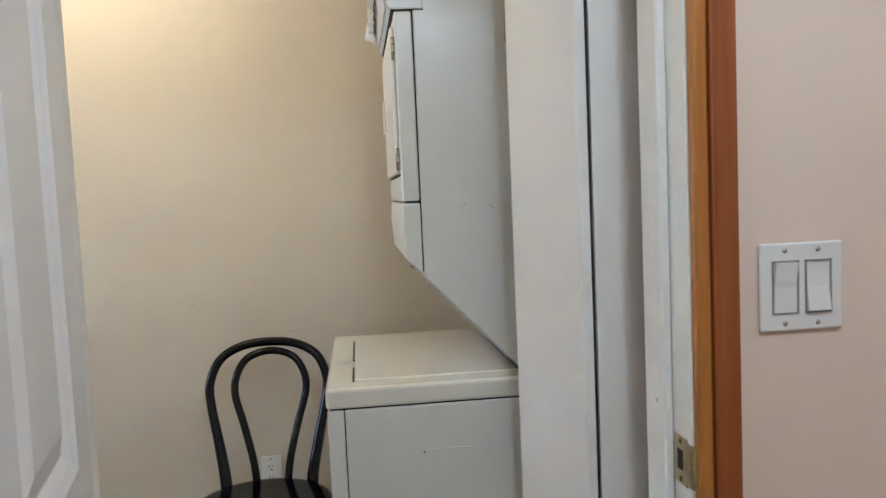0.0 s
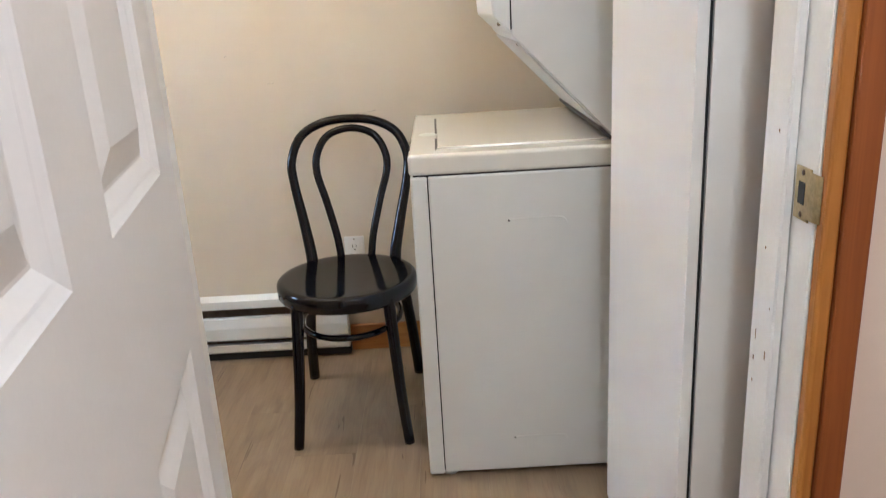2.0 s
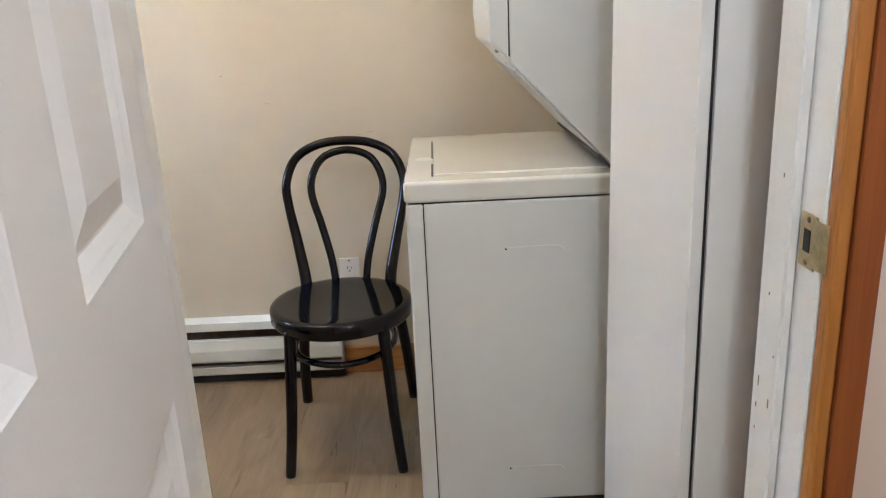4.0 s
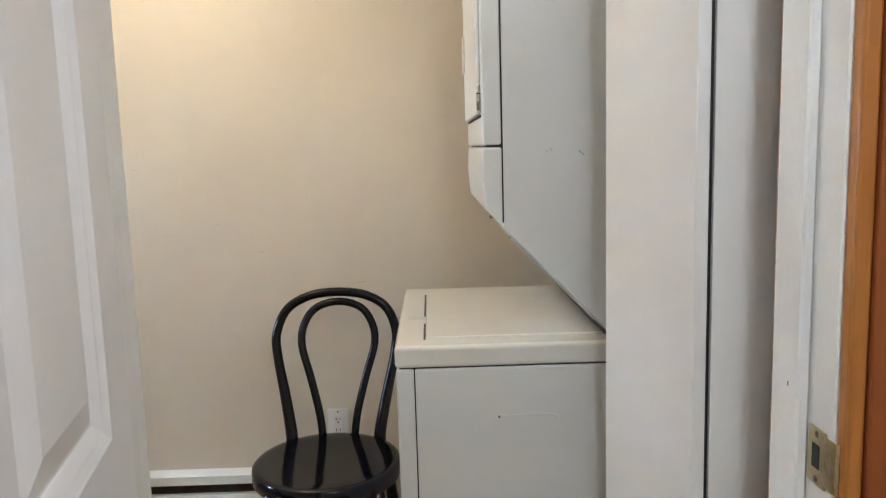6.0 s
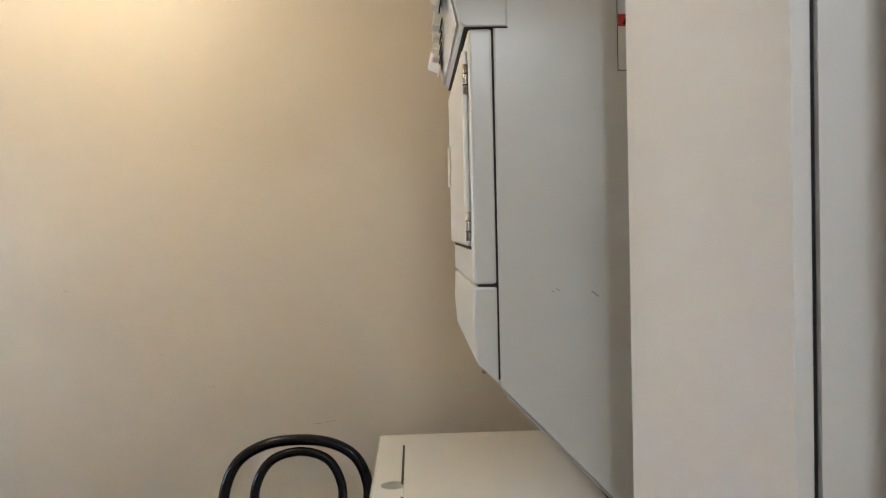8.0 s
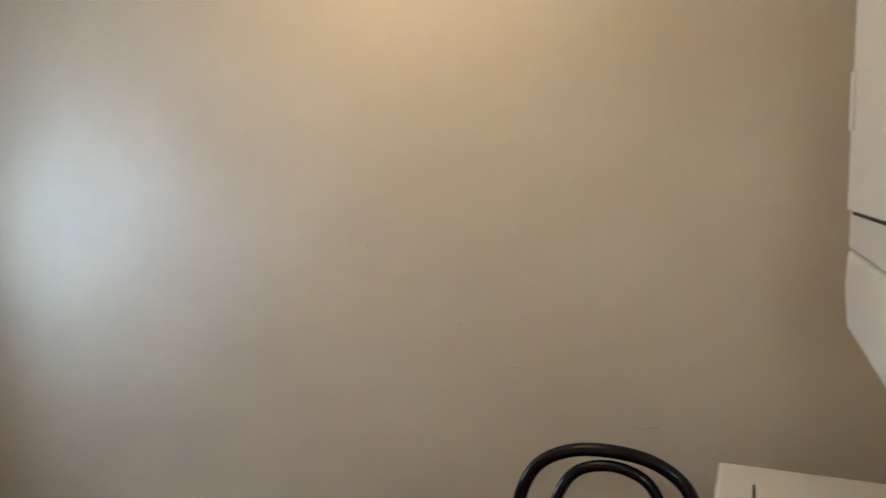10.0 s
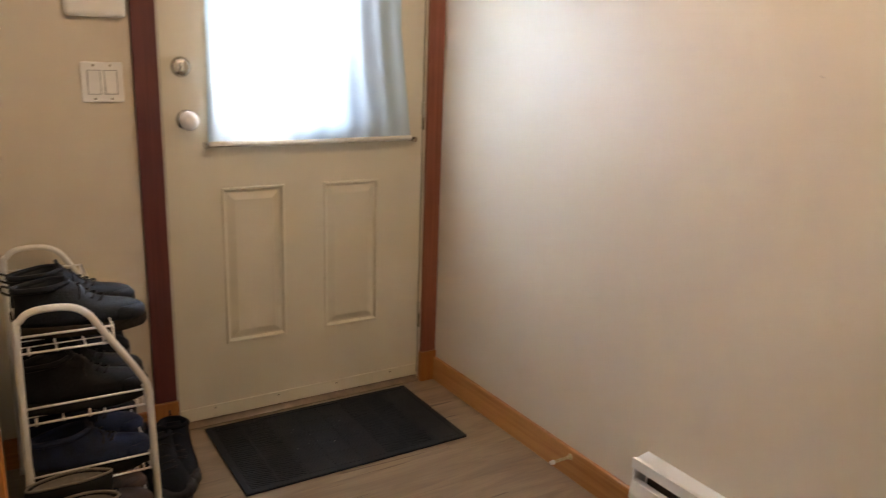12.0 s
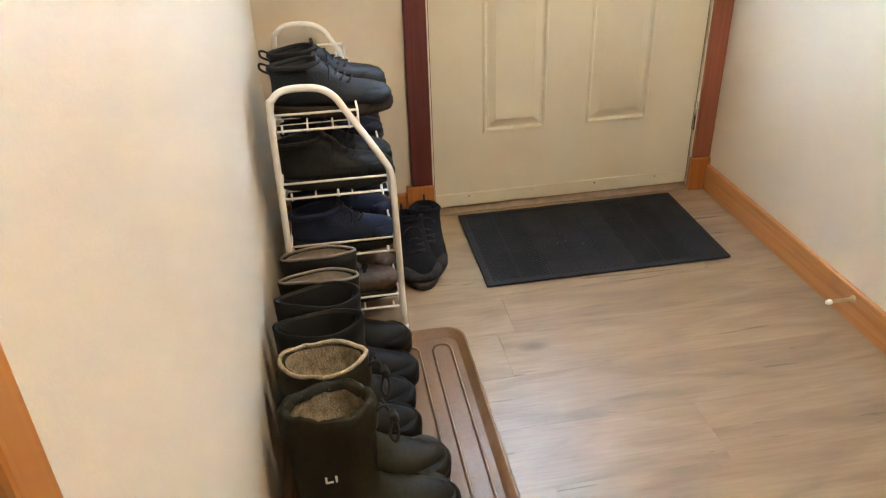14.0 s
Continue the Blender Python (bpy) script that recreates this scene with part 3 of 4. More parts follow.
# added plate, its dark colour gives the shadow seen through the slot
part("inner_shade_plate", local(cube(HX0 + 0.01, HX1 - 0.006, BACK - 0.0100, BACK - 0.0065, 0.052, 0.234), HA), BRONZE, heater, "dark plate for the shadow inside the heater")
# black strip painted in for the shaded gap below the heater
part("shadow_gap_strip", local(cube(HX0, HX1, BACK - 0.04, BACK - 0.007, 0.0, 0.0355), HA), SEAM, heater, "dark strip for the shade under the heater")

stopper = thing("door_stop", (-0.875, BACK - 0.016, 0.075), "brass spring door stop with a white rubber tip", "door stop")
spring = [(0.0045 * math.cos(k * 0.9), -0.004 - k * 0.00085, 0.0045 * math.sin(k * 0.9)) for k in range(76)]
part("base", moved(lathe([(0, 0.006), (0.008, 0.005), (0.011, 0)], 14), pose(0, 0, 0, 90, 0, 0)), BRASS, stopper)
part("spring", tube(spring, 0.0012, 5), BRASS, stopper)
part("tip", tube([(0, -0.066, 0), (0, -0.07, 0), (0, -0.080, 0)], [0.007, 0.0075, 0.0055], 12), PLASTIC, stopper, "white rubber tip")

# ---- door mat ----
GRIT = material("dry_grit", (0.20, 0.19, 0.18), 0.9, vary=0.2, bump=0)
mat_ob = thing("door_mat", (-1.4815, 1.174, 0.0), "black rubber door mat with diagonal ribs on the floor", "door mat")
part("base", cube(-0.231, 0.231, -0.390, 0.390, 0.0002, 0.006, bevel=0.002), RUBBERMAT, mat_ob)
bm = bmesh.new()
for a in ((-0.231, 0.231, -0.390, -0.370), (-0.231, 0.231, 0.370, 0.390), (-0.231, -0.211, -0.370, 0.370), (0.211, 0.231, -0.370, 0.370)):
    box(bm, a[0], a[1], a[2], a[3], 0.006, 0.0085, bevel=0.001)
part("border", bm, RUBBERMAT, mat_ob)
bm = bmesh.new()
cell = 0.092
for i in range(5):
    for j in range(8):
        cx, cy = -0.205 + cell * (i + 0.5) * 0.89, -0.367 + cell * (j + 0.5)
        s = 1 if j in (0, 1, 5, 6) else -1
        for k in range(-5, 6):
            o = k * 0.011
            half = (0.0645 - abs(o)) * 0.88
            m = pose(cx + o * 0.7, cy - s * o * 0.7, 0.0066, 0, 0, 45 * s)
            b = cube(-half, half, -0.0022, 0.0022, -0.001, 0.0010)
            moved(b, m)
            me = bpy.data.meshes.new("rib")
            b.to_mesh(me)
            b.free()
            bm.from_mesh(me)
            bpy.data.meshes.remove(me)
part("ribs", bm, RUBBERMAT, mat_ob)["kind"] = "stuff"
bm = bmesh.new()
rnd = random.Random(8)
for i in range(18):
    x, y, r = rnd.gauss(-0.01, 0.05), rnd.gauss(-0.12, 0.10), rnd.uniform(0.0008, 0.0016)
    box(bm, x, x + r, y, y + r * rnd.uniform(0.6, 2.5), 0.0058, 0.0078)
part("lint", bm, GRIT, mat_ob, "pale specks of dried grit")["kind"] = "stuff"

# ---- washer ----
RECESS = material("shaded_grey_recess", (0.34, 0.36, 0.33), 0.5, vary=0.1, bump=0)
WX0, WX1, WY0, WY1 = 0.643, 1.36, 0.870, 1.573
washer = thing("washing_machine", (WX0, WY0, 0), "white enamel top-loading washer with a scuffed side panel", "washing machine")
WA = (WX0, WY0, 0)
part("side_panel", local(cube(WX0 + 0.043, WX1, WY0, WY1, 0.014, 0.8185, bevel=0.004, seg=2), WA), ENAMEL, washer)
part("front_panel", local(cube(WX0 + 0.001, WX0 + 0.0413, WY0, WY1, 0.008, 0.8185, bevel=0.006, seg=3), WA), ENAMEL, washer)
part("panel_seam", local(cube(WX0 + 0.038, WX0 + 0.046, WY0 + 0.003, WY1 - 0.003, 0.02, 0.812), WA), SEAM, washer)
part("top_seam", local(cube(WX0 + 0.008, WX1 - 0.01, WY0 + 0.006, WY1 - 0.006, 0.812, 0.824), WA), SEAM, washer)
part("top_panel", local(cube(WX0 - 0.002, WX1, WY0 - 0.002, WY1, 0.822, 0.872, bevel=0.009, seg=3), WA), TOPENAMEL, washer)
lid = part("lid", local(cube(0.712, 1.128, 0.935, 1.445, 0.8715, 0.8765, bevel=0.0022, seg=2), WA), TOPENAMEL, washer)
for a, b in ((0.93, 1.09), (1.165, 1.465)):
    part("lid_gap", local(cube(0.7068, 0.7116, a, b, 0.8712, 0.8728), WA), SEAM, lid)
part("finger_recess", local(moved(lathe([(0, 0.0012), (0.018, 0.0012), (0.027, 0.0004)], 20), pose(0.690, 1.165, 0.8717)), WA), RECESS, lid, "grey shaded finger recess")
for z in (0.704, 0.111):
    part("pressed_rib", local(tube(smooth_path([(0.875, WY0 - 0.0002, z), (0.94, WY0 - 0.0006, z + 0.002), (1.0, WY0 - 0.0004, z), (1.012, WY0, z - 0.012)]), 0.0018, 6), WA), ENAMEL, washer)
    part("pressed_dot", local(moved(lathe([(0, 0.001), (0.0025, 0.0005), (0.003, 0)], 8), pose(0.875, WY0, z - 0.002, 90, 0, 0)), WA), SEAM, washer)
for x, y in ((0.70, 0.90), (1.32, 0.90), (0.70, 1.54), (1.32, 1.54)):
    part("levelling_foot", local(moved(lathe([(0, 0), (0.020, 0), (0.020, 0.008), (0.010, 0.010), (0.010, 0.016), (0, 0.016)], 14), pose(x, y, 0)), WA), GREYPLASTIC, washer)

# ---- dryer above the washer ----
RY0, RY1 = 0.924, 1.53
dryer = thing("tumble_dryer", (0.855, RY0, 0.873), "white enamel dryer stacked over the washer on a slanted cabinet", "dryer")
RA = (0.855, RY0, 0.873)
part("cabinet", local(prism([(0.8982, 1.93), (0.8982, 1.127), (1.142, 0.8735), (1.355, 0.8735), (1.355, 1.93)], RY0, RY1, bevel=0.004), RA), ENAMEL, dryer)
part("under_trim", local(prism([(0.912, 1.1115), (1.140, 0.8735), (1.136, 0.8735), (0.909, 1.108)], RY0 + 0.004, RY1 - 0.004), RA), GREYPLASTIC, dryer, "grey edge under the slanted side")
DARKSTEEL = material("dark_grey_bracket_steel", (0.10, 0.10, 0.10), 0.5, 0.3, vary=0.15, scale=20, bump=0.05)
part("stacking_bracket", local(prism([(1.104, 0.9080), (1.139, 0.8737), (1.128, 0.8737), (1.099, 0.9022)], RY0 - 0.002, RY1 - 0.01), RA), DARKSTEEL, dryer, "dark grey stacking bracket")
for x, z in ((0.872, 1.154), (0.915, 1.107)):
    part("screw", local(moved(lathe([(0, 0.006), (0.004, 0.005), (0.005, 0)], 10), pose(x, RY0 + 0.018, z, 0, 225, 0)), RA), STEEL, dryer)
part("front_panel", local(cube(0.853, 0.8968, RY0, RY1, 1.315, 1.7768, bevel=0.006, seg=3), RA), ENAMEL, dryer)
part("lower_panel", local(prism([(0.8968, 1.3105), (0.853, 1.3105), (0.850, 1.25), (0.856, 1.172), (0.8968, 1.132)], RY0, RY1, bevel=0.005, seg=3), RA), ENAMEL, dryer)
part("panel_seam", local(joined(cube(0.891, 0.903, RY0 + 0.002, RY1 - 0.002, 1.14, 1.778), cube(0.862, 0.895, RY0 + 0.003, RY1 - 0.003, 1.305, 1.320)), RA), SEAM, dryer)
dd = part("door", local(cube(0.842, 0.8535, RY0 + 0.028, RY1 - 0.06, 1.385, 1.745, bevel=0.005, seg=2), RA), ENAMEL, dryer)
part("door_gap", local(cube(0.8512, 0.8533, RY0 + 0.026, RY1 - 0.058, 1.378, 1.3845), RA), SEAM, dd)
part("handle", local(cube(0.836, 0.8425, RY1 - 0.12, RY1 - 0.085, 1.52, 1.62, bevel=0.003, seg=2), RA), PLASTIC, dd, "white door handle")
for z in (1.421, 1.691):
    h = part("hinge", local(moved(lathe([(0, -0.027), (0.0045, -0.027), (0.0045, 0.027), (0, 0.027)], 10), pose(0.848, RY0 + 0.024, z)), RA), STEEL, dd, "small steel hinge")
    for dz in (-0.010, 0.010):
        part("hinge_knuckle_gap", local(moved(lathe([(0, -0.0008), (0.0049, -0.0008), (0.0049, 0.0008), (0, 0.0008)], 10), pose(0.848, RY0 + 0.024, z + dz)), RA), SEAM, h)
con = part("control_console", local(prism([(0.925, 1.779), (0.850, 1.779), (0.838, 1.785), (0.806, 1.930), (0.830, 1.955), (0.925, 1.955)], RY0 - 0.003, RY1 + 0.003, bevel=0.004), RA), ENAMEL, dryer)
# black strip for the shadow line along the seam below the console
part("console_shadow_seam", local(cube(0.846, 0.9248, RY0 - 0.0036, RY1 + 0.0036, 1.7772, 1.7788), RA), SEAM, con, "black shadow seam under the console")
part("console_face", local(prism([(0.8355, 1.788), (0.8335, 1.788), (0.805, 1.922), (0.807, 1.922)], RY0 + 0.012, RY1 - 0.012), RA), GREYPLASTIC, con, "pale grey control face")


def on_console(bm, y, s):
    """Places a part made along +z on the leaning face, s from bottom to top."""
    x, z = 0.834 - 0.029 * s, 1.788 + 0.134 * s
    return local(moved(bm, Matrix.Translation((x, y, z)) @ Matrix.Rotation(radians(-78), 4, "Y")), RA)


for y, s in ((1.10, 0.66), (1.18, 0.52), (1.25, 0.46), (1.32, 0.40), (1.38, 0.34)):
    part("button_bezel", on_console(cube(-0.0168, 0.0168, -0.0248, 0.0248, 0, 0.003), y, s), SEAM, con)
    part("push_button", on_console(cube(-0.016, 0.016, -0.024, 0.024, 0, 0.020, bevel=0.003, seg=2), y, s), PLASTIC, con)
part("dial", on_console(lathe([(0, 0.030), (0.020, 0.030), (0.023, 0.026), (0.026, 0.006), (0.034, 0.004), (0.035, 0)], 24), 1.44, 0.3), PLASTIC, con, "white timer dial")
part("dial", on_console(lathe([(0, 0.030), (0.026, 0.030), (0.030, 0.026), (0.034, 0.006), (0.044, 0.004), (0.045, 0)], 24), 1.02, 0.72), PLASTIC, con, "white timer dial")
sticker = part("warning_label", local(cube(1.124, 1.205, RY0 - 0.0012, RY0 - 0.0004, 1.697, 1.905), RA), PLASTIC, dryer, "white warning label with a red band and black text")
INK = SEAM
RED = material("red_ink", (0.55, 0.03, 0.03), 0.5, vary=0.05, bump=0)
part("red_band", local(cube(1.126, 1.203, RY0 - 0.0018, RY0 - 0.0013, 1.777, 1.799), RA), RED, sticker)
part("warning_triangle", local(prism([(1.133, 1.780), (1.149, 1.780), (1.141, 1.795)], RY0 - 0.0024, RY0 - 0.0019), RA), INK, sticker)
part("label_border", local(joined(cube(1.124, 1.1252, RY0 - 0.0018, RY0 - 0.0013, 1.697, 1.905), cube(1.1252, 1.205, RY0 - 0.0018, RY0 - 0.0013, 1.697, 1.6982)), RA), INK, sticker)
bm = bmesh.new()
rnd = random.Random(3)
for i, z in enumerate((1.866, 1.857, 1.848, 1.839, 1.822, 1.812, 1.760, 1.751, 1.742, 1.733, 1.724, 1.708)):
    box(bm, 1.141, 1.160 + rnd.uniform(0, 0.036), RY0 - 0.0018, RY0 - 0.0013, z - 0.0016, z + 0.0016)
part("text_lines", local(bm, RA), INK, sticker)["kind"] = "stuff"
SCUFF = material("grey_scuff", (0.60, 0.57, 0.52), 0.6, vary=0.2, scale=60, bump=0)
bm = bmesh.new()
for dx, dz, ln in ((0, 0, 0.010), (0.006, -0.005, 0.007), (-0.075, 0.004, 0.006), (-0.066, 0.007, 0.008)):
    moved_box = moved(cube(-ln / 2, ln / 2, -0.0004, 0, -0.0012, 0.0012), pose(1.073 + dx, RY0 - 0.0003, 1.295 + dz, 0, 35, 0))
    me = bpy.data.meshes.new("scuff")
    moved_box.to_mesh(me)
    moved_box.free()
    bm.from_mesh(me)
    bpy.data.meshes.remove(me)
part("scuff_marks", local(bm, RA), SCUFF, dryer, "small grey scuff marks")["kind"] = "stuff"

# ---- tall cabinet ----
cabinet = thing("tall_cabinet", (1.091, 0.24, 0), "tall white melamine cabinet with a plain slab door", "cabinet")
CA = (1.091, 0.24, 0)
part("door", local(cube(1.091, 1.109, 0.227, 0.752, 0.004, 2.20, bevel=0.0012), CA), MELAMINE, cabinet)
part("side_panel", local(cube(1.1145, RIGHT - 0.002, 0.224, 0.242, 0.0, 2.22), CA), MELAMINE, cabinet)
part("side_panel", local(cube(1.1145, RIGHT - 0.002, 0.734, 0.752, 0.0, 2.22), CA), MELAMINE, cabinet)
part("top_panel", local(cube(1.1145, RIGHT - 0.002, 0.242, 0.734, 2.20, 2.22), CA), MELAMINE, cabinet)
part("back_panel", local(cube(RIGHT - 0.012, RIGHT - 0.002, 0.242, 0.734, 0.0, 2.20), CA), MELAMINE, cabinet)
part("bottom_panel", local(cube(1.1145, RIGHT - 0.012, 0.242, 0.734, 0.0, 0.05), CA), MELAMINE, cabinet)
part("gap", local(cube(1.1095, 1.1140, 0.231, 0.750, 0.01, 2.19), CA), SEAM, cabinet)

# ---- bentwood chair ----
chair = thing("bentwood_chair", (0.423, 1.235, 0), "glossy black bentwood cafe chair with a round seat", "chair")
CH = (0.423, 1.235, 0)
part("seat", moved(lathe([(0, 0.458), (0.150, 0.459), (0.185, 0.462), (0.199, 0.461), (0.205, 0.455), (0.206, 0.440), (0.205, 0.422), (0.200, 0.415), (0.185, 0.413), (0.178, 0.424), (0, 0.430)], 56), pose(0, 0, 0)), BLACKLACQUER, chair)
outer = smooth_path([(-0.182, 0.265, 0.0), (-0.168, 0.225, 0.2), (-0.138, 0.175, 0.4), (-0.128, 0.172, 0.46), (-0.1471, 0.2065, 0.5767), (-0.1695, 0.2379, 0.6935), (-0.1733, 0.2551, 0.7664), (-0.1405, 0.2702, 0.8394), (-0.0726, 0.279, 0.8783), (0.0135, 0.282, 0.888), (0.0995, 0.2789, 0.8763), (0.1629, 0.269, 0.8374), (0.1916, 0.2551, 0.7664), (0.1856, 0.2379, 0.6935), (0.1591, 0.2065, 0.5767), (0.136, 0.172, 0.46), (0.146, 0.175, 0.4), (0.168, 0.225, 0.2), (0.182, 0.265, 0.0)], 6)
outer = [Vector((p.x, p.y, 0.46 + (p.z - 0.46) * 0.984)) if p.z > 0.46 else p for p in outer]
part("back_hoop", tube(outer, [0.0175 if p.z < 0.3 else 0.0185 - 0.004 * min(1, max(0, (p.z - 0.46) / 0.22)) if p.z < 0.75 else 0.0142 for p in outer], 12), BLACKLACQUER, chair, "outer hoop running down into the back legs")
inner = smooth_path([(-0.04, 0.178, 0.455), (-0.049, 0.1927, 0.5281), (-0.0749, 0.2202, 0.6351), (-0.1005, 0.2462, 0.7275), (-0.0934, 0.2605, 0.7907), (-0.056, 0.2714, 0.8413), (0.0133, 0.2751, 0.8588), (0.0804, 0.2712, 0.8394), (0.1151, 0.2603, 0.7888), (0.1211, 0.2462, 0.7275), (0.0939, 0.2202, 0.6351), (0.0662, 0.1927, 0.5281), (0.056, 0.178, 0.455)], 6)
inner = [Vector((p.x + 0.004, p.y, 0.46 + (p.z - 0.46) * 0.984)) if p.z > 0.46 else p for p in inner]
part("inner_hoop", tube(inner, 0.0122, 10), BLACKLACQUER, chair)
for x in (-1, 1):
    leg = smooth_path([(x * 0.128, -0.140, 0.430), (x * 0.136, -0.150, 0.30), (x * 0.146, -0.165, 0.15), (x * 0.161, -0.186, 0.0)], 6)
    part("leg", tube(leg, [0.0175 - 0.003 * i / len(leg) for i in range(len(leg))], 12), BLACKLACQUER, chair)
part("leg_ring", tube([(0.148 * math.cos(a * math.pi / 24), 0.020 + 0.175 * math.sin(a * math.pi / 24), 0.325) for a in range(48)], 0.0095, 8, closed=True), BLACKLACQUER, chair, "bent ring stretcher")
for x in (-0.139, 0.139):
    part("leg_glide", moved(lathe([(0, 0), (0.012, 0), (0.012, 0.004), (0, 0.004)], 10), pose(x * 1.16, -0.186, 0)), SEAM, chair)

# ---- shoe rack ----
WIRE = material("white_coated_wire", (0.80, 0.78, 0.74), 0.4, vary=0.04, scale=20, bump=0)
rack = thing("shoe_rack", (-1.40, 0.24, 0), "white coated wire shoe rack with four full shelves", "shoe rack")
RK = (-1.40, 0.24, 0)
for x in (-1.70, -1.10):
    pts = [(x, 0.232, 0.0), (x, 0.236, 0.30), (x, 0.240, 0.640), (x, 0.250, 0.685), (x, 0.280, 0.705), (x, 0.345, 0.705), (x, 0.385, 0.685), (x, 0.415, 0.640), (x, 0.490, 0.515), (x, 0.508, 0.470), (x, 0.511, 0.40), (x, 0.517, 0.0)]
    fr_ = part("side_frame", local(tube(smooth_path(pts, 5), 0.0085, 10), RK), WIRE, rack)
    for y in (0.232, 0.517):
        part("foot_cap", local(tube([(x, y, 0.0), (x, y, 0.02)], 0.0098, 10), RK), WIRE, fr_)
for z, y1, lift in ((0.605, 0.440, 0.040), (0.430, 0.500, 0.040), (0.255, 0.504, 0.040), (0.080, 0.508, 0.038)):
    bm = bmesh.new()
    for zz in (z, z + lift):
        tube([(-1.695, 0.244, zz), (-1.105, 0.244, zz)], 0.0028, 6, bm=bm)
        tube([(-1.695, y1, zz - 0.002), (-1.105, y1, zz - 0.002)], 0.0028, 6, bm=bm)
        for x in (-1.694, -1.106):
            tube([(x, 0.244, zz), (x, y1, zz - 0.002)], 0.0028, 6, bm=bm)
    for x in (-1.694, -1.106):
        for y in ((0.262, y1 - 0.022, y1) if z > 0.6 else (0.262, (0.25 + y1) / 2, y1 - 0.018, y1)):
            tube([(x, y, z - 0.006), (x, y, z + lift * (1 if y == y1 else 0.35))], 0.0028, 6, bm=bm)
    for i in range(1, 14):
        x = -1.695 + 0.59 * i / 14
        tube([(x, 0.244, z), (x, y1, z), (x, y1, z + lift)], 0.0014, 5, bm=bm)
    for y in (0.32, (0.32 + y1) / 2):
        tube([(-1.695, y, z - 0.003), (-1.105, y, z - 0.003)], 0.0024, 5, bm=bm)
    part("shelf", local(bm, RK), WIRE, rack)

# ---- footwear ----
LEATHER = material("black_scuffed_leather", (0.011, 0.011, 0.013), 0.6, vary=0.4, scale=14, fine=160, bump=0.25, spec=0.18)
NUBUCK = material("navy_black_nubuck", (0.009, 0.011, 0.018), 0.85, vary=0.4, scale=10, fine=200, bump=0.3, spec=0.18)
WORKHIDE = material("navy_black_waxed_hide", (0.008, 0.012, 0.020), 0.62, vary=0.45, scale=11, fine=180, bump=0.3, spec=0.3)
WORKSOLE = material("dusty_brown_black_sole", (0.035, 0.026, 0.020), 0.8, vary=0.4, scale=25, fine=120, bump=0.25, spec=0.2)
BLUECLOTH = material("dark_blue_mesh_fabric", (0.004, 0.014, 0.055), 0.85, vary=0.4, scale=20, fine=260, bump=0.3)
BROWNHIDE = material("worn_brown_leather", (0.085, 0.045, 0.025), 0.6, vary=0.4, scale=14, fine=160, bump=0.25)
SOLE = material("black_rubber_sole", (0.010, 0.010, 0.010), 0.7, vary=0.3, scale=30, fine=120, bump=0.2, spec=0.3)
GREYSOLE = material("grey_rubber_sole", (0.04, 0.04, 0.04), 0.7, vary=0.3, scale=30, fine=120, bump=0.2)
RUBBER = material("black_rubber_boot", (0.005, 0.0055, 0.006), 0.58, vary=0.35, scale=9, fine=90, bump=0.12, spec=0.22)
OLIVE = material("dark_olive_rubber_boot", (0.020, 0.019, 0.011), 0.52, vary=0.35, scale=9, fine=90, bump=0.12, spec=0.22)
FLEECE = material("beige_fleece_lining", (0.42, 0.34, 0.23), 0.95, vary=0.3, scale=60, fine=220, bump=0.9)
GREYLINE = material("taupe_boot_rim", (0.22, 0.19, 0.155), 0.85, vary=0.15, scale=20, fine=120, bump=0.15)
LACE = material("black_lace_cord", (0.015, 0.015, 0.016), 0.8, vary=0.3, scale=90, bump=0.2)

DUSTY = material("dusty_grey_toe_leather", (0.045, 0.045, 0.047), 0.8, vary=0.4, scale=25, fine=160, bump=0.3, spec=0.3)


def ring_at(z, back, front, half, n=28, square=2.3):
    """A foot outline at one height: heel at back, toe at front."""
    out = []
    mid, ln = (back + front) / 2, (front - back) / 2
    for k in range(n):
        a = 2 * math.pi * k / n
        c, s = math.cos(a), math.sin(a)
        x = half * math.copysign(abs(c) ** (2 / square), c)
        y = mid + ln * math.copysign(abs(s) ** (2 / square), s)
        u = (y - back) / max(1e-6, front - back)
        x *= 0.80 + 0.24 * math.exp(-((u - 0.70) / 0.28) ** 2)
        out.append((x, y, z))
    return out


def loft(levels, close_top=False, close_bottom=True):
    bm = bmesh.new()
    rings = [[bm.verts.new(p) for p in lev] for lev in levels]
    for a, b in zip(rings, rings[1:]):
        n = len(a)
        for k in range(n):
            bm.faces.new((a[k], a[(k + 1) % n], b[(k + 1) % n], b[k])).smooth = True
    if close_bottom:
        bm.faces.new(rings[0][::-1])
    if close_top:
        bm.faces.new(rings[-1])
    return bm


def crease(rings, amount, seed):
    """Soft folds, so that no two uppers are perfectly even."""
    out = []
    for lev in rings:
        out.append([(x * (1 + amount * noise.noise((x * 9, y * 9 + seed, z * 14))), y + 0.03 * amount * noise.noise((x * 12 + seed, y * 10, z * 20)), z) for x, y, z in lev])
    return out


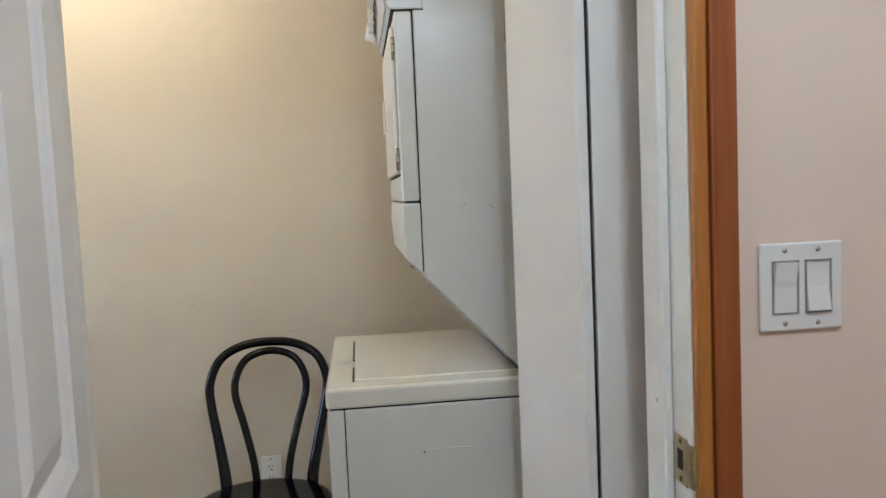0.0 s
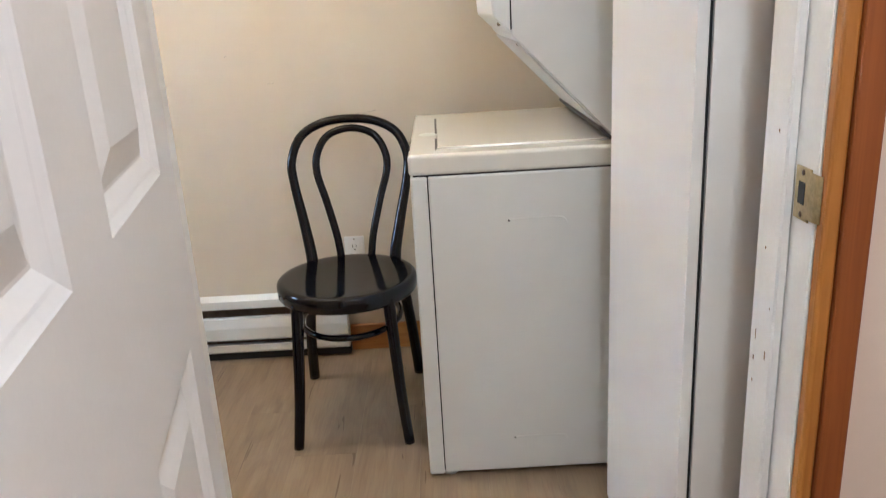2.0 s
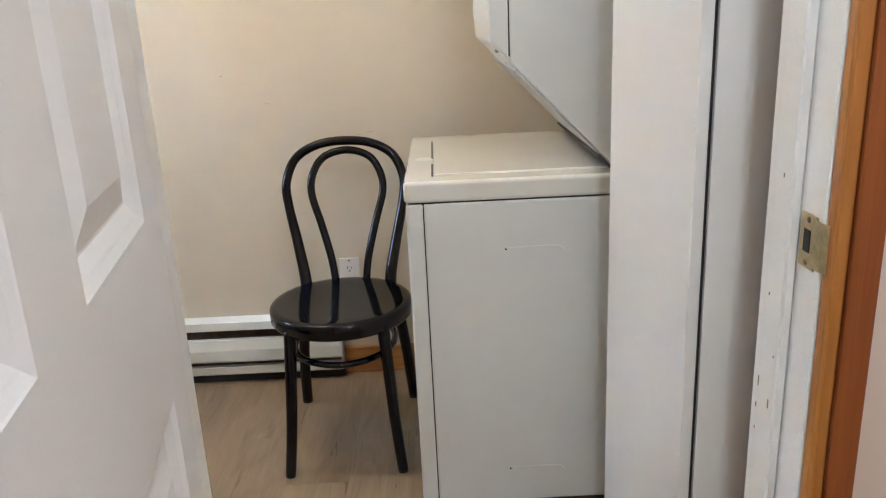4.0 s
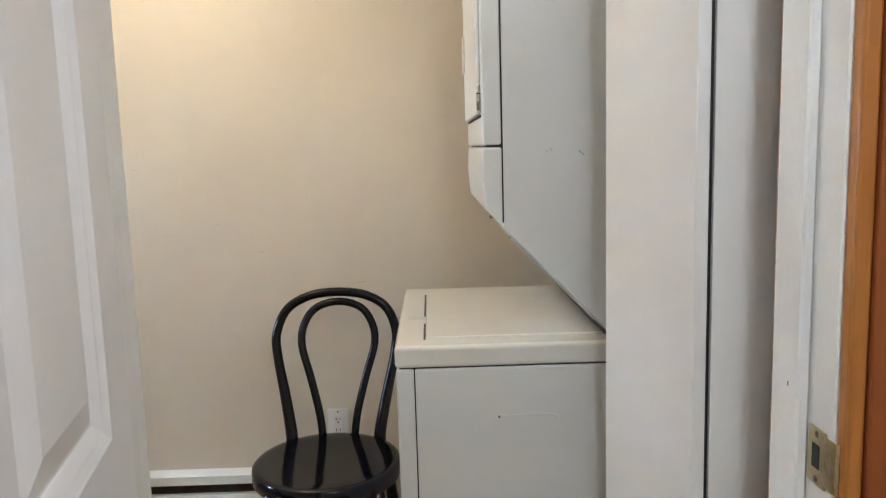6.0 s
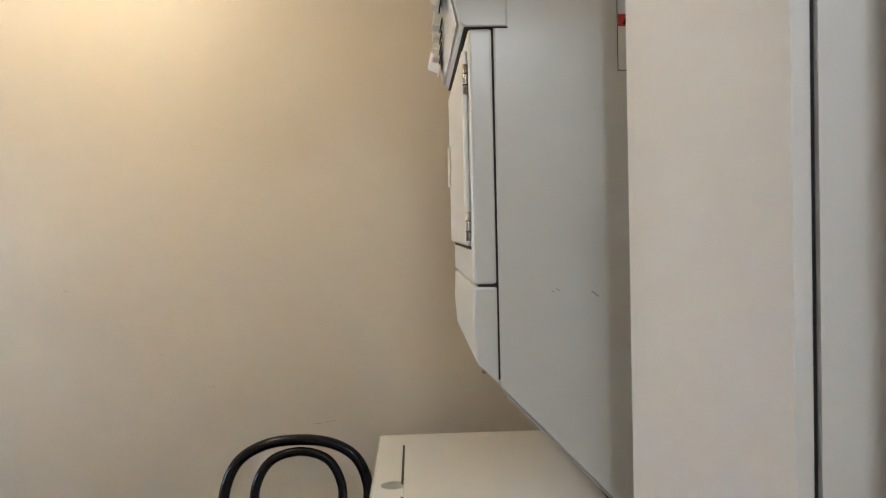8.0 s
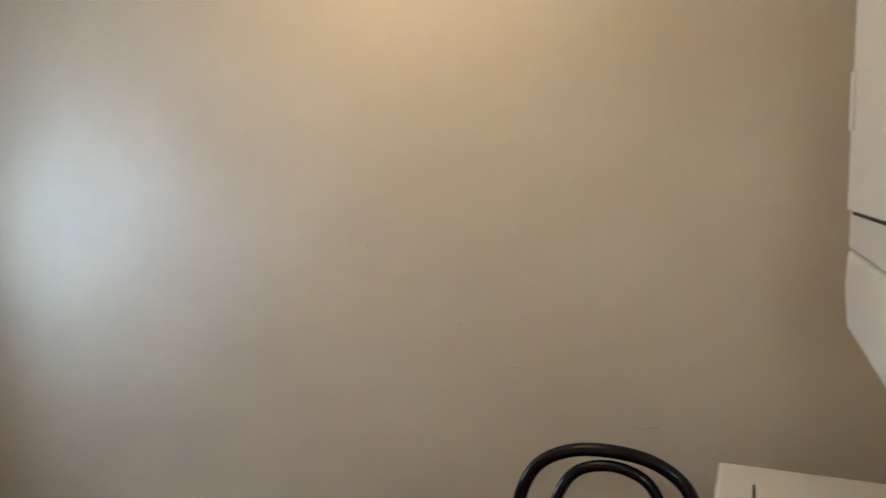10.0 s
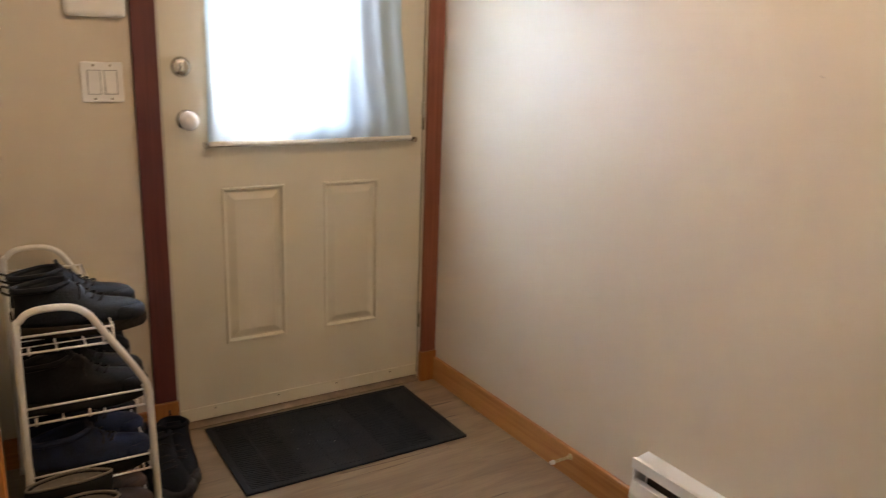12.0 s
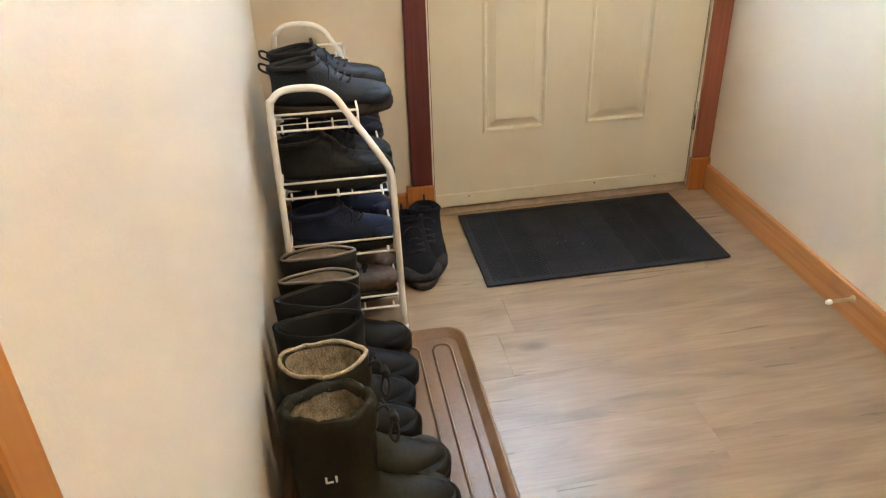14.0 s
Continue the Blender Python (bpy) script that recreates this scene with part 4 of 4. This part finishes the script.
def shoe(name, m, label, upper, sole, L=0.285, Wd=0.050, top=0.105, laces=True, group="", lining=SEAM, ankle=0.115, seed=1.0, loop=False, tilt=0.16, toe=None):
    """A laced shoe or ankle boot; toe along +y."""
    ob = thing(name, (0, 0, 0), label, "shoe" if top < 0.12 else "boot", group)
    ob.matrix_basis = m
    part("sole", loft([ring_at(0.0, 0.004, L - 0.006, Wd), ring_at(0.010, 0, L, Wd * 1.05), ring_at(0.026, 0, L, Wd * 1.05), ring_at(0.029, 0.004, L - 0.005, Wd)], True), sole, ob)
    lev = [ring_at(0.028, 0.004, L - 0.006, Wd * 0.99), ring_at(0.045, 0.004, L - 0.006, Wd), ring_at(0.056, 0.005, L - 0.014, Wd * 0.97), ring_at(0.064, 0.006, L - 0.032, Wd * 0.92),
           ring_at(0.070, 0.006, L * 0.78, Wd * 0.86), ring_at(0.078, 0.006, L * 0.66, Wd * 0.82), ring_at(0.092, 0.006, L * 0.56, Wd * 0.78)]
    z = 0.104
    while z < top:
        lev.append(ring_at(z, 0.004, max(ankle, L * 0.52 - (z - 0.104) * 1.6), Wd * 0.76))
        z += 0.013
    f = max(ankle, L * 0.50 - max(0, top - 0.104) * 1.6)
    lev += [ring_at(top, 0.002, f, Wd * 0.80), ring_at(top + 0.006, 0.006, f - 0.004, Wd * 0.76), ring_at(top + 0.002, 0.014, f - 0.012, Wd * 0.60), ring_at(top - 0.035, 0.018, f - 0.016, Wd * 0.55)]
    lev = [[(px, py, pz + max(0, pz - 0.085) / (top - 0.085) * tilt * (py - 0.06)) for px, py, pz in r] for r in lev]
    up = part("upper", loft(crease(lev, 0.05, seed), True), upper, ob)
    part("tongue", loft([[(-0.022, f - 0.008, top - 0.03), (0.022, f - 0.008, top - 0.03), (0.024, f + 0.004, top - 0.03), (-0.024, f + 0.004, top - 0.03)], [(-0.020, f - 0.016, top + 0.026), (0.020, f - 0.016, top + 0.026), (0.021, f - 0.008, top + 0.027), (-0.021, f - 0.008, top + 0.027)]], True), upper, up)
    part("lining", loft([ring_at(top - 0.034, 0.020, f - 0.018, Wd * 0.53), ring_at(top - 0.030, 0.022, f - 0.02, Wd * 0.5)], True), lining, up)
    part("toe_cap", loft([ring_at(0.029, L * 0.52, L - 0.003, Wd * 1.0), ring_at(0.042, L * 0.54, L - 0.003, Wd * 1.0), ring_at(0.053, L * 0.60, L - 0.012, Wd * 0.95), ring_at(0.058, L * 0.66, L - 0.026, Wd * 0.80)], True), toe or upper, up)
    part("collar", tube([(0.98 * p[0], p[1], p[2] + tilt * (p[1] - 0.06)) for p in ring_at(top + 0.002, 0.006, f - 0.003, Wd * 0.75)], 0.0075, 8, closed=True), upper, up)
    if laces:
        bm = bmesh.new()
        for i in range(5):
            u = i / 4
            y, zz = L * 0.66 - u * (L * 0.66 - f - 0.004), 0.084 + u * (top - 0.088)
            w = Wd * (0.46 - 0.1 * u)
            tube(smooth_path([(-w, y - 0.006, zz - 0.010), (0, y + 0.006, zz + 0.002), (w, y - 0.010, zz - 0.008)], 3), 0.0016, 6, bm=bm)
            tube(smooth_path([(w, y - 0.006, zz - 0.010), (0, y + 0.004, zz + 0.003), (-w, y - 0.014, zz - 0.006)], 3), 0.0016, 6, bm=bm)
        for s in (-1, 1):
            tube(smooth_path([(0, f + 0.012, top), (s * 0.02, f + 0.022, top - 0.004), (s * 0.034, f + 0.02, top - 0.03), (s * 0.037, f + 0.03, top - 0.055)], 4), 0.0020, 6, bm=bm)
        part("laces", bm, LACE, up, "thin black laces")
    if loop:
        part("heel_loop", tube(smooth_path([(0, 0.004, top - 0.015), (0, -0.014, top - 0.004), (0, -0.014, top + 0.010), (0, 0.004, top + 0.004)], 4), 0.003, 6), LACE, up, "pull loop at the heel")
    return ob


def welly(name, m, label, rubber, lining, height=0.36, L=0.30, Wd=0.053, rim=0.0, group="", shaft=0.085, slouch=0.0, seed=1.0, fleece=False, depth=0.10, squash=1.0):
    """A tall pull-on boot, open at the top; toe along +y."""
    ob = thing(name, (0, 0, 0), label, "boot", group)
    ob.matrix_basis = m
    part("sole", loft([ring_at(0.0, 0.004, L - 0.004, Wd), ring_at(0.008, 0, L, Wd * 1.06), ring_at(0.030, 0, L + 0.002, Wd * 1.06), ring_at(0.034, 0.004, L - 0.004, Wd)], True), SOLE, ob)
    s2 = shaft * 2
    lev = [ring_at(0.033, 0.003, L - 0.004, Wd), ring_at(0.052, 0.003, L - 0.004, Wd * 1.01), ring_at(0.070, 0.004, L - 0.014, Wd * 0.97), ring_at(0.084, 0.005, L - 0.045, Wd * 0.90), ring_at(0.096, 0.006, L * 0.72, Wd * 0.86),
           ring_at(0.112, 0.008, L * 0.62, Wd * 0.84), ring_at(0.135, 0.010, s2 * 0.98, Wd * 0.84, square=2.1)]
    z = 0.165
    while z < height - 0.01:
        k = (z - 0.165) / (height - 0.165)
        lev.append(ring_at(z, 0.008 - 0.008 * k, s2 * (0.95 + 0.05 * k), Wd * (0.86 + (1.06 * squash - 0.86) * k), square=2.05))
        z += 0.03
    n = len(lev[0])
    wob = [slouch * math.sin(2 * math.pi * k / n * 2 + seed) for k in range(n)]
    top = [(x, y, height + wob[i]) for i, (x, y, _) in enumerate(ring_at(height, 0.0, s2, Wd * 1.06 * squash, square=2.0))]
    top_in = [(x * 0.90, (y - shaft) * 0.93 + shaft, zz + 0.001) for x, y, zz in top]
    deep = [(x * 0.88, (y - shaft) * 0.90 + shaft, zz - 0.12) for x, y, zz in top]
    up = part("shaft", loft(crease(lev, 0.035, seed) + [top, top_in, deep], True), rubber, ob)
    part("lining", loft([[(x * 0.875, (y - shaft) * 0.895 + shaft, zz - 0.004) for x, y, zz in top_in], [(x * 0.84, (y - shaft) * 0.87 + shaft, zz - depth * 0.45) for x, y, zz in top_in], [(x * 0.76, (y - shaft) * 0.82 + shaft, zz - depth) for x, y, zz in top_in]], True, False), lining, up)
    part("toe_guard", loft([ring_at(0.0335, L * 0.58, L + 0.001, Wd * 1.02), ring_at(0.052, L * 0.58, L + 0.001, Wd * 1.03), ring_at(0.066, L * 0.60, L - 0.010, Wd * 0.99)], True), rubber, up)
    part("instep_strap", tube([(0.90 * Wd * math.cos(a), L * 0.60 - 0.012 * math.sin(a), 0.040 + 0.068 * math.sin(a)) for a in [math.pi * i / 12 for i in range(13)]], 0.003, 6), rubber, up)
    if rim:
        part("rim_band", tube([(x * 0.95, (y - shaft) * 0.96 + shaft, zz + 0.001) for x, y, zz in top], rim, 8, closed=True), lining, up, "pale rim")
    if fleece:
        rnd_ = random.Random(int(seed * 10))
        part("fleece_rim", tube([(x * 0.93 + rnd_.uniform(-0.002, 0.002), (y - shaft) * 0.95 + shaft, zz + 0.001 + rnd_.uniform(-0.002, 0.002)) for x, y, zz in top], 0.0045, 7, closed=True), FLEECE, up, "woolly beige fleece rim")
    return ob


def at(x, y, z, turn=0.0, lean=0.0):
    return pose(x, y, z, lean, 0, turn)


G = "footwear on the rack"
shoe("work_boot", at(-1.225, 0.238, 0.606, -3), "dark navy-black laced work boot on the top shelf", WORKHIDE, WORKSOLE, 0.298, 0.054, 0.118, group=G, seed=1.3, loop=True, tilt=0.10)
shoe("work_boot", at(-1.338, 0.236, 0.606, 3), "dark navy-black laced work boot on the top shelf", WORKHIDE, WORKSOLE, 0.298, 0.054, 0.118, group=G, seed=2.6, loop=True, tilt=0.10)
shoe("hiking_shoe", at(-1.175, 0.235, 0.432, 0), "black scuffed hiking shoe on the second shelf", LEATHER, SOLE, 0.290, 0.052, 0.120, group=G, seed=3.1)
shoe("hiking_shoe", at(-1.290, 0.240, 0.432, -4), "black scuffed hiking shoe on the second shelf", LEATHER, SOLE, 0.290, 0.052, 0.120, group=G, seed=4.4)
shoe("sneaker", at(-1.430, 0.245, 0.432, 3), "dark navy sneaker on the second shelf", NUBUCK, GREYSOLE, 0.280, 0.050, 0.100, group=G, seed=5.2)
shoe("sneaker", at(-1.550, 0.245, 0.432, 0), "dark navy sneaker on the second shelf", NUBUCK, GREYSOLE, 0.280, 0.050, 0.100, group=G, seed=6.2)
for i, x in enumerate((-1.170, -1.285, -1.410, -1.525)):
    shoe("running_shoe", at(x, 0.240, 0.257, (-3, 2, 0, 4)[i]), "dark blue fabric running shoe on the third shelf", BLUECLOTH if i in (0, 1) else NUBUCK, SOLE, 0.285, 0.050, 0.100, group=G, seed=7.0 + i)
for i, x in enumerate((-1.180, -1.300, -1.430, -1.550)):
    shoe("leather_shoe", at(x, 0.242, 0.082, (2, -3, 3, 0)[i]), "worn brown leather shoe on the lowest shelf" if i < 2 else "black leather shoe on the lowest shelf", BROWNHIDE if i < 2 else LEATHER, SOLE, 0.280, 0.050, 0.095, group=G, seed=11.0 + i)
shoe("trainer", at(-1.570, 0.575, 0.001, -84), "worn black trainer on the floor beside the rack", NUBUCK, GREYSOLE, 0.300, 0.061, 0.130, toe=DUSTY, group="trainers on the floor", seed=15.5, loop=True)
shoe("trainer", at(-1.620, 0.655, 0.001, -97), "worn black trainer on the floor beside the rack", NUBUCK, GREYSOLE, 0.300, 0.061, 0.130, toe=DUSTY, group="trainers on the floor", seed=16.8, loop=True)

# ---- boot tray ----
TRAYMAT = material("brown_plastic_tray", (0.185, 0.100, 0.038), 0.42, vary=0.2, scale=6, fine=120, bump=0.06)


def rounded(x0, x1, y0, y1, r, z, n=6):
    out = []
    for cx, cy, a0 in ((x1 - r, y1 - r, 0), (x0 + r, y1 - r, 90), (x0 + r, y0 + r, 180), (x1 - r, y0 + r, 270)):
        for i in range(n + 1):
            a = radians(a0 + 90 * i / n)
            out.append((cx + r * math.cos(a), cy + r * math.sin(a), z))
    return out


TX0, TX1, TY0, TY1 = -1.055, -0.235, 0.205, 0.670
tray = thing("boot_tray", (-0.645, 0.442, 0), "brown plastic boot tray with raised grooves", "boot tray")
TA = (-0.645, 0.442, 0)
bm = loft([rounded(TX0 + 0.012, TX1 - 0.012, TY0 + 0.012, TY1 - 0.012, 0.04, 0.0004), rounded(TX0, TX1, TY0, TY1, 0.05, 0.022), rounded(TX0 + 0.003, TX1 - 0.003, TY0 + 0.003, TY1 - 0.003, 0.05, 0.026),
           rounded(TX0 + 0.009, TX1 - 0.009, TY0 + 0.009, TY1 - 0.009, 0.046, 0.024), rounded(TX0 + 0.026, TX1 - 0.026, TY0 + 0.026, TY1 - 0.026, 0.034, 0.007)], True)
part("tray_body", local(bm, TA), TRAYMAT, tray)
for y0 in (0.300, 0.395, 0.490, 0.575):
    loop = rounded(TX0 + 0.055, TX1 - 0.055, y0, y0 + 0.048, 0.022, 0.0085)
    part("groove_ridge", local(tube(loop, 0.0035, 6, closed=True), TA), TRAYMAT, tray)

# ---- boots on the tray ----
B = "boots on the tray"
Z0 = 0.0105
welly("neoprene_boot", at(-0.985, 0.218, Z0, 2), "black pull-on boot with a taupe rim on the tray", RUBBER, GREYLINE, 0.325, 0.304, 0.050, 0.0032, B, 0.092, 0.003, 1.0, depth=0.022, squash=0.55)
welly("neoprene_boot", at(-0.876, 0.216, Z0, -2), "black pull-on boot with a taupe rim on the tray", RUBBER, GREYLINE, 0.330, 0.306, 0.050, 0.0032, B, 0.092, 0.003, 2.0, depth=0.022, squash=0.55)
welly("rubber_boot", at(-0.768, 0.212, Z0, 1), "black rubber boot with a dark open top on the tray", RUBBER, SEAM, 0.350, 0.288, 0.050, 0.0, B, 0.092, 0.004, 3.3, squash=0.92)
welly("rubber_boot", at(-0.662, 0.212, Z0, 3), "black rubber boot with a dark open top on the tray", RUBBER, SEAM, 0.352, 0.288, 0.050, 0.0, B, 0.092, 0.005, 4.9, squash=0.92)
BADGE = material("pale_badge", (0.75, 0.73, 0.68), 0.4, vary=0.05, bump=0)
for x, turn, seed, h in ((-0.560, -2, 5.6, 0.345), (-0.434, 2, 6.4, 0.335)):
    b = welly("winter_boot", at(x, 0.222, Z0, turn), "dark olive insulated boot with beige fleece and a drawstring", OLIVE, FLEECE, h, 0.322, 0.057, 0.0, B, 0.086, 0.006, seed, x < -0.5)
    rnd = random.Random(int(seed))
    cuff = []
    for zz, grow in ((h - 0.058, 1.01), (h - 0.038, 1.03), (h - 0.012, 1.03), (h + 0.006, 0.99), (h + 0.011, 0.90), (h + 0.006, 0.80), (h - 0.008, 0.75)) if x > -0.5 else ((h - 0.070, 1.01), (h - 0.052, 1.03), (h - 0.030, 1.03), (h - 0.014, 1.01)):
        lev = []
        for i, (px, py, _) in enumerate(ring_at(zz, 0.0, 0.172, 0.057 * 1.06, 56, 2.0)):
            g = grow + 0.012 * math.sin(i * 1.9 + seed) * (1 if h - 0.05 < zz else 0.3)
            lev.append((px * g, (py - 0.086) * g + 0.086, zz + 0.003 * math.sin(i * 0.9 + seed) + 0.0015 * math.sin(i * 2.3)))
        cuff.append(lev)
    c = part("cuff", loft(cuff, False, False), OLIVE, b, "gathered olive nylon cuff")
    cord = smooth_path([(0.030, 0.170, h - 0.004), (0.030, 0.180, h + 0.004), (0.020, 0.190, h - 0.012), (0.034, 0.205, h - 0.045), (0.045, 0.200, h - 0.070), (0.036, 0.190, h - 0.060), (0.026, 0.196, h - 0.028), (0.010, 0.182, h + 0.002)], 5)
    part("drawstring", tube(cord, 0.0030, 7), LACE, c, "black drawstring hanging in a loop")
    part("cord_lock", moved(cube(-0.009, 0.009, -0.007, 0.007, -0.012, 0.012, bevel=0.004, seg=2), pose(0.028, 0.200, h - 0.026, 20, 10, 0)), SEAM, c)
    part("badge", joined(cube(0.0575, 0.0600, 0.066, 0.070, 0.205, 0.219), cube(0.0575, 0.0600, 0.070, 0.080, 0.205, 0.2075), cube(0.0575, 0.0600, 0.084, 0.088, 0.205, 0.219)), BADGE, b, "small pale badge shape")

# ---- ceiling fixtures ----
OPAL = bpy.data.materials.new("opal_glass_shade")
OPAL.use_nodes = True
ob_ = OPAL.node_tree.nodes["Principled BSDF"]
ob_.inputs["Base Color"].default_value = (0.9, 0.88, 0.82, 1)
ob_.inputs["Emission Color"].default_value = (1, 0.78, 0.5, 1)
ob_.inputs["Emission Strength"].default_value = 0.5
for nm, x, y in (("ceiling_light", LAMP1[0], LAMP1[1]), ("ceiling_light", LAMP2[0], LAMP2[1])):
    cl = thing(nm, (x, y, CEIL), "round flush ceiling light with an opal shade", "ceiling light", "ceiling lights")
    part("base_ring", lathe([(0.0, -0.0005), (0.10, -0.0005), (0.10, -0.02), (0.0, -0.02)], 28), STEEL, cl)
    shade = part("shade", lathe([(0.095, -0.021), (0.098, -0.04), (0.085, -0.07), (0.05, -0.09), (0.0, -0.096)], 28), OPAL, cl)
    shade.visible_shadow = False

# ---- floor planks ----
PLANK = bpy.data.materials.new("weathered_oak_vinyl")
PLANK.use_nodes = True
pt = PLANK.node_tree
pb = pt.nodes["Principled BSDF"]
co, info, mp = pt.nodes.new("ShaderNodeTexCoord"), pt.nodes.new("ShaderNodeObjectInfo"), pt.nodes.new("ShaderNodeMapping")
sc = pt.nodes.new("ShaderNodeVectorMath")
sc.operation = "SCALE"
comb = pt.nodes.new("ShaderNodeCombineXYZ")
for i, k in enumerate((37.0, 91.0, 13.0)):
    mm = pt.nodes.new("ShaderNodeMath")
    mm.operation = "MULTIPLY"
    mm.inputs[1].default_value = k
    pt.links.new(info.outputs["Random"], mm.inputs[0])
    pt.links.new(mm.outputs[0], comb.inputs[i])
pt.links.new(co.outputs["Object"], mp.inputs["Vector"])
pt.links.new(comb.outputs[0], mp.inputs["Location"])
str1, str2 = pt.nodes.new("ShaderNodeMapping"), pt.nodes.new("ShaderNodeMapping")
str1.inputs["Scale"].default_value, str2.inputs["Scale"].default_value = (11, 2.2, 1), (140, 7.0, 1)
pt.links.new(mp.outputs[0], str1.inputs["Vector"])
pt.links.new(mp.outputs[0], str2.inputs["Vector"])
n1, n2, n3 = (pt.nodes.new("ShaderNodeTexNoise") for _ in range(3))
n1.inputs["Scale"].default_value, n1.inputs["Detail"].default_value, n1.inputs["Distortion"].default_value = 1.0, 9, 1.4
n2.inputs["Scale"].default_value, n2.inputs["Detail"].default_value, n2.inputs["Distortion"].default_value = 1.0, 4, 0.4
pt.links.new(str1.outputs[0], n1.inputs["Vector"])
pt.links.new(str2.outputs[0], n2.inputs["Vector"])
r1 = pt.nodes.new("ShaderNodeValToRGB")
r1.color_ramp.elements[0].position, r1.color_ramp.elements[1].position = 0.28, 0.72
r1.color_ramp.elements[0].color, r1.color_ramp.elements[1].color = (0.186, 0.131, 0.080, 1), (0.310, 0.227, 0.142, 1)
e = r1.color_ramp.elements.new(0.5)
e.color = (0.258, 0.184, 0.112, 1)
pt.links.new(n1.outputs[0], r1.inputs[0])
r2 = pt.nodes.new("ShaderNodeValToRGB")
r2.color_ramp.elements[0].position, r2.color_ramp.elements[1].position = 0.30, 0.60
r2.color_ramp.elements[0].color, r2.color_ramp.elements[1].color = (0.88, 0.87, 0.86, 1), (1.02, 1.02, 1.02, 1)
pt.links.new(n2.outputs[0], r2.inputs[0])
mul = pt.nodes.new("ShaderNodeMixRGB")
mul.blend_type = "MULTIPLY"
mul.inputs[0].default_value = 0.9
pt.links.new(r1.outputs[0], mul.inputs[1])
pt.links.new(r2.outputs[0], mul.inputs[2])
# knots and dark splits
kn_map = pt.nodes.new("ShaderNodeMapping")
kn_map.inputs["Scale"].default_value = (3.6, 1.7, 1)
pt.links.new(mp.outputs[0], kn_map.inputs["Vector"])
vor = pt.nodes.new("ShaderNodeTexVoronoi")
vor.inputs["Scale"].default_value = 1.0
pt.links.new(kn_map.outputs[0], vor.inputs["Vector"])
kr = pt.nodes.new("ShaderNodeValToRGB")
kr.color_ramp.elements[0].position, kr.color_ramp.elements[1].position = 0.030, 0.095
kr.color_ramp.elements[0].color, kr.color_ramp.elements[1].color = (0.30, 0.26, 0.22, 1), (1, 1, 1, 1)
pt.links.new(vor.outputs["Distance"], kr.inputs[0])
sp_map = pt.nodes.new("ShaderNodeMapping")
sp_map.inputs["Scale"].default_value = (48, 2.6, 1)
pt.links.new(mp.outputs[0], sp_map.inputs["Vector"])
pt.links.new(sp_map.outputs[0], n3.inputs["Vector"])
n3.inputs["Scale"].default_value, n3.inputs["Detail"].default_value, n3.inputs["Distortion"].default_value = 1.3, 2, 0.8
sr = pt.nodes.new("ShaderNodeValToRGB")
sr.color_ramp.elements[0].position, sr.color_ramp.elements[1].position = 0.280, 0.304
sr.color_ramp.elements[0].color, sr.color_ramp.elements[1].color = (0.48, 0.43, 0.38, 1), (1, 1, 1, 1)
pt.links.new(n3.outputs[0], sr.inputs[0])
mk, ms, mt = (pt.nodes.new("ShaderNodeMixRGB") for _ in range(3))
for node, f in ((mk, 0.9), (ms, 0.9), (mt, 1.0)):
    node.blend_type = "MULTIPLY"
    node.inputs[0].default_value = f
pt.links.new(mul.outputs[0], mk.inputs[1])
pt.links.new(kr.outputs[0], mk.inputs[2])
pt.links.new(mk.outputs[0], ms.inputs[1])
pt.links.new(sr.outputs[0], ms.inputs[2])
tone = pt.nodes.new("ShaderNodeValToRGB")
tone.color_ramp.elements[0].color, tone.color_ramp.elements[1].color = (0.965, 0.965, 0.97, 1), (1.02, 1.01, 1.0, 1)
pt.links.new(info.outputs["Random"], tone.inputs[0])
pt.links.new(ms.outputs[0], mt.inputs[1])
pt.links.new(tone.outputs[0], mt.inputs[2])
pt.links.new(mt.outputs[0], pb.inputs["Base Color"])
pb.inputs["Roughness"].default_value = 0.40
fb = pt.nodes.new("ShaderNodeBump")
fb.inputs["Strength"].default_value, fb.inputs["Distance"].default_value = 0.18, 0.002
pt.links.new(n2.outputs[0], fb.inputs["Height"])
pt.links.new(fb.outputs[0], pb.inputs["Normal"])

PW, PL = 0.182, 1.22
floor = bpy.data.objects["floor"]
cache = {}
rnd = random.Random(11)
X = LEFT
while X < 1.98:
    w = min(PW, 1.98 - X)
    y = -2.28 - rnd.uniform(0, PL)
    while y < BACK:
        a, b = max(y, -2.28), min(y + PL, BACK)
        if b - a > 0.02:
            key = (round(w, 3), round(b - a, 3))
            if key not in cache:
                bm = cube(0.0001, w - 0.0001, 0.0001, b - a - 0.0001, -0.0058, 0.0, bevel=0.00015)
                me = bpy.data.meshes.new("plank")
                bm.to_mesh(me)
                bm.free()
                me.materials.append(PLANK)
                cache[key] = me
            p = new("plank", cache[key])
            p.parent = floor
            p.location = (X, a, 0)
        y += PL
    X += PW
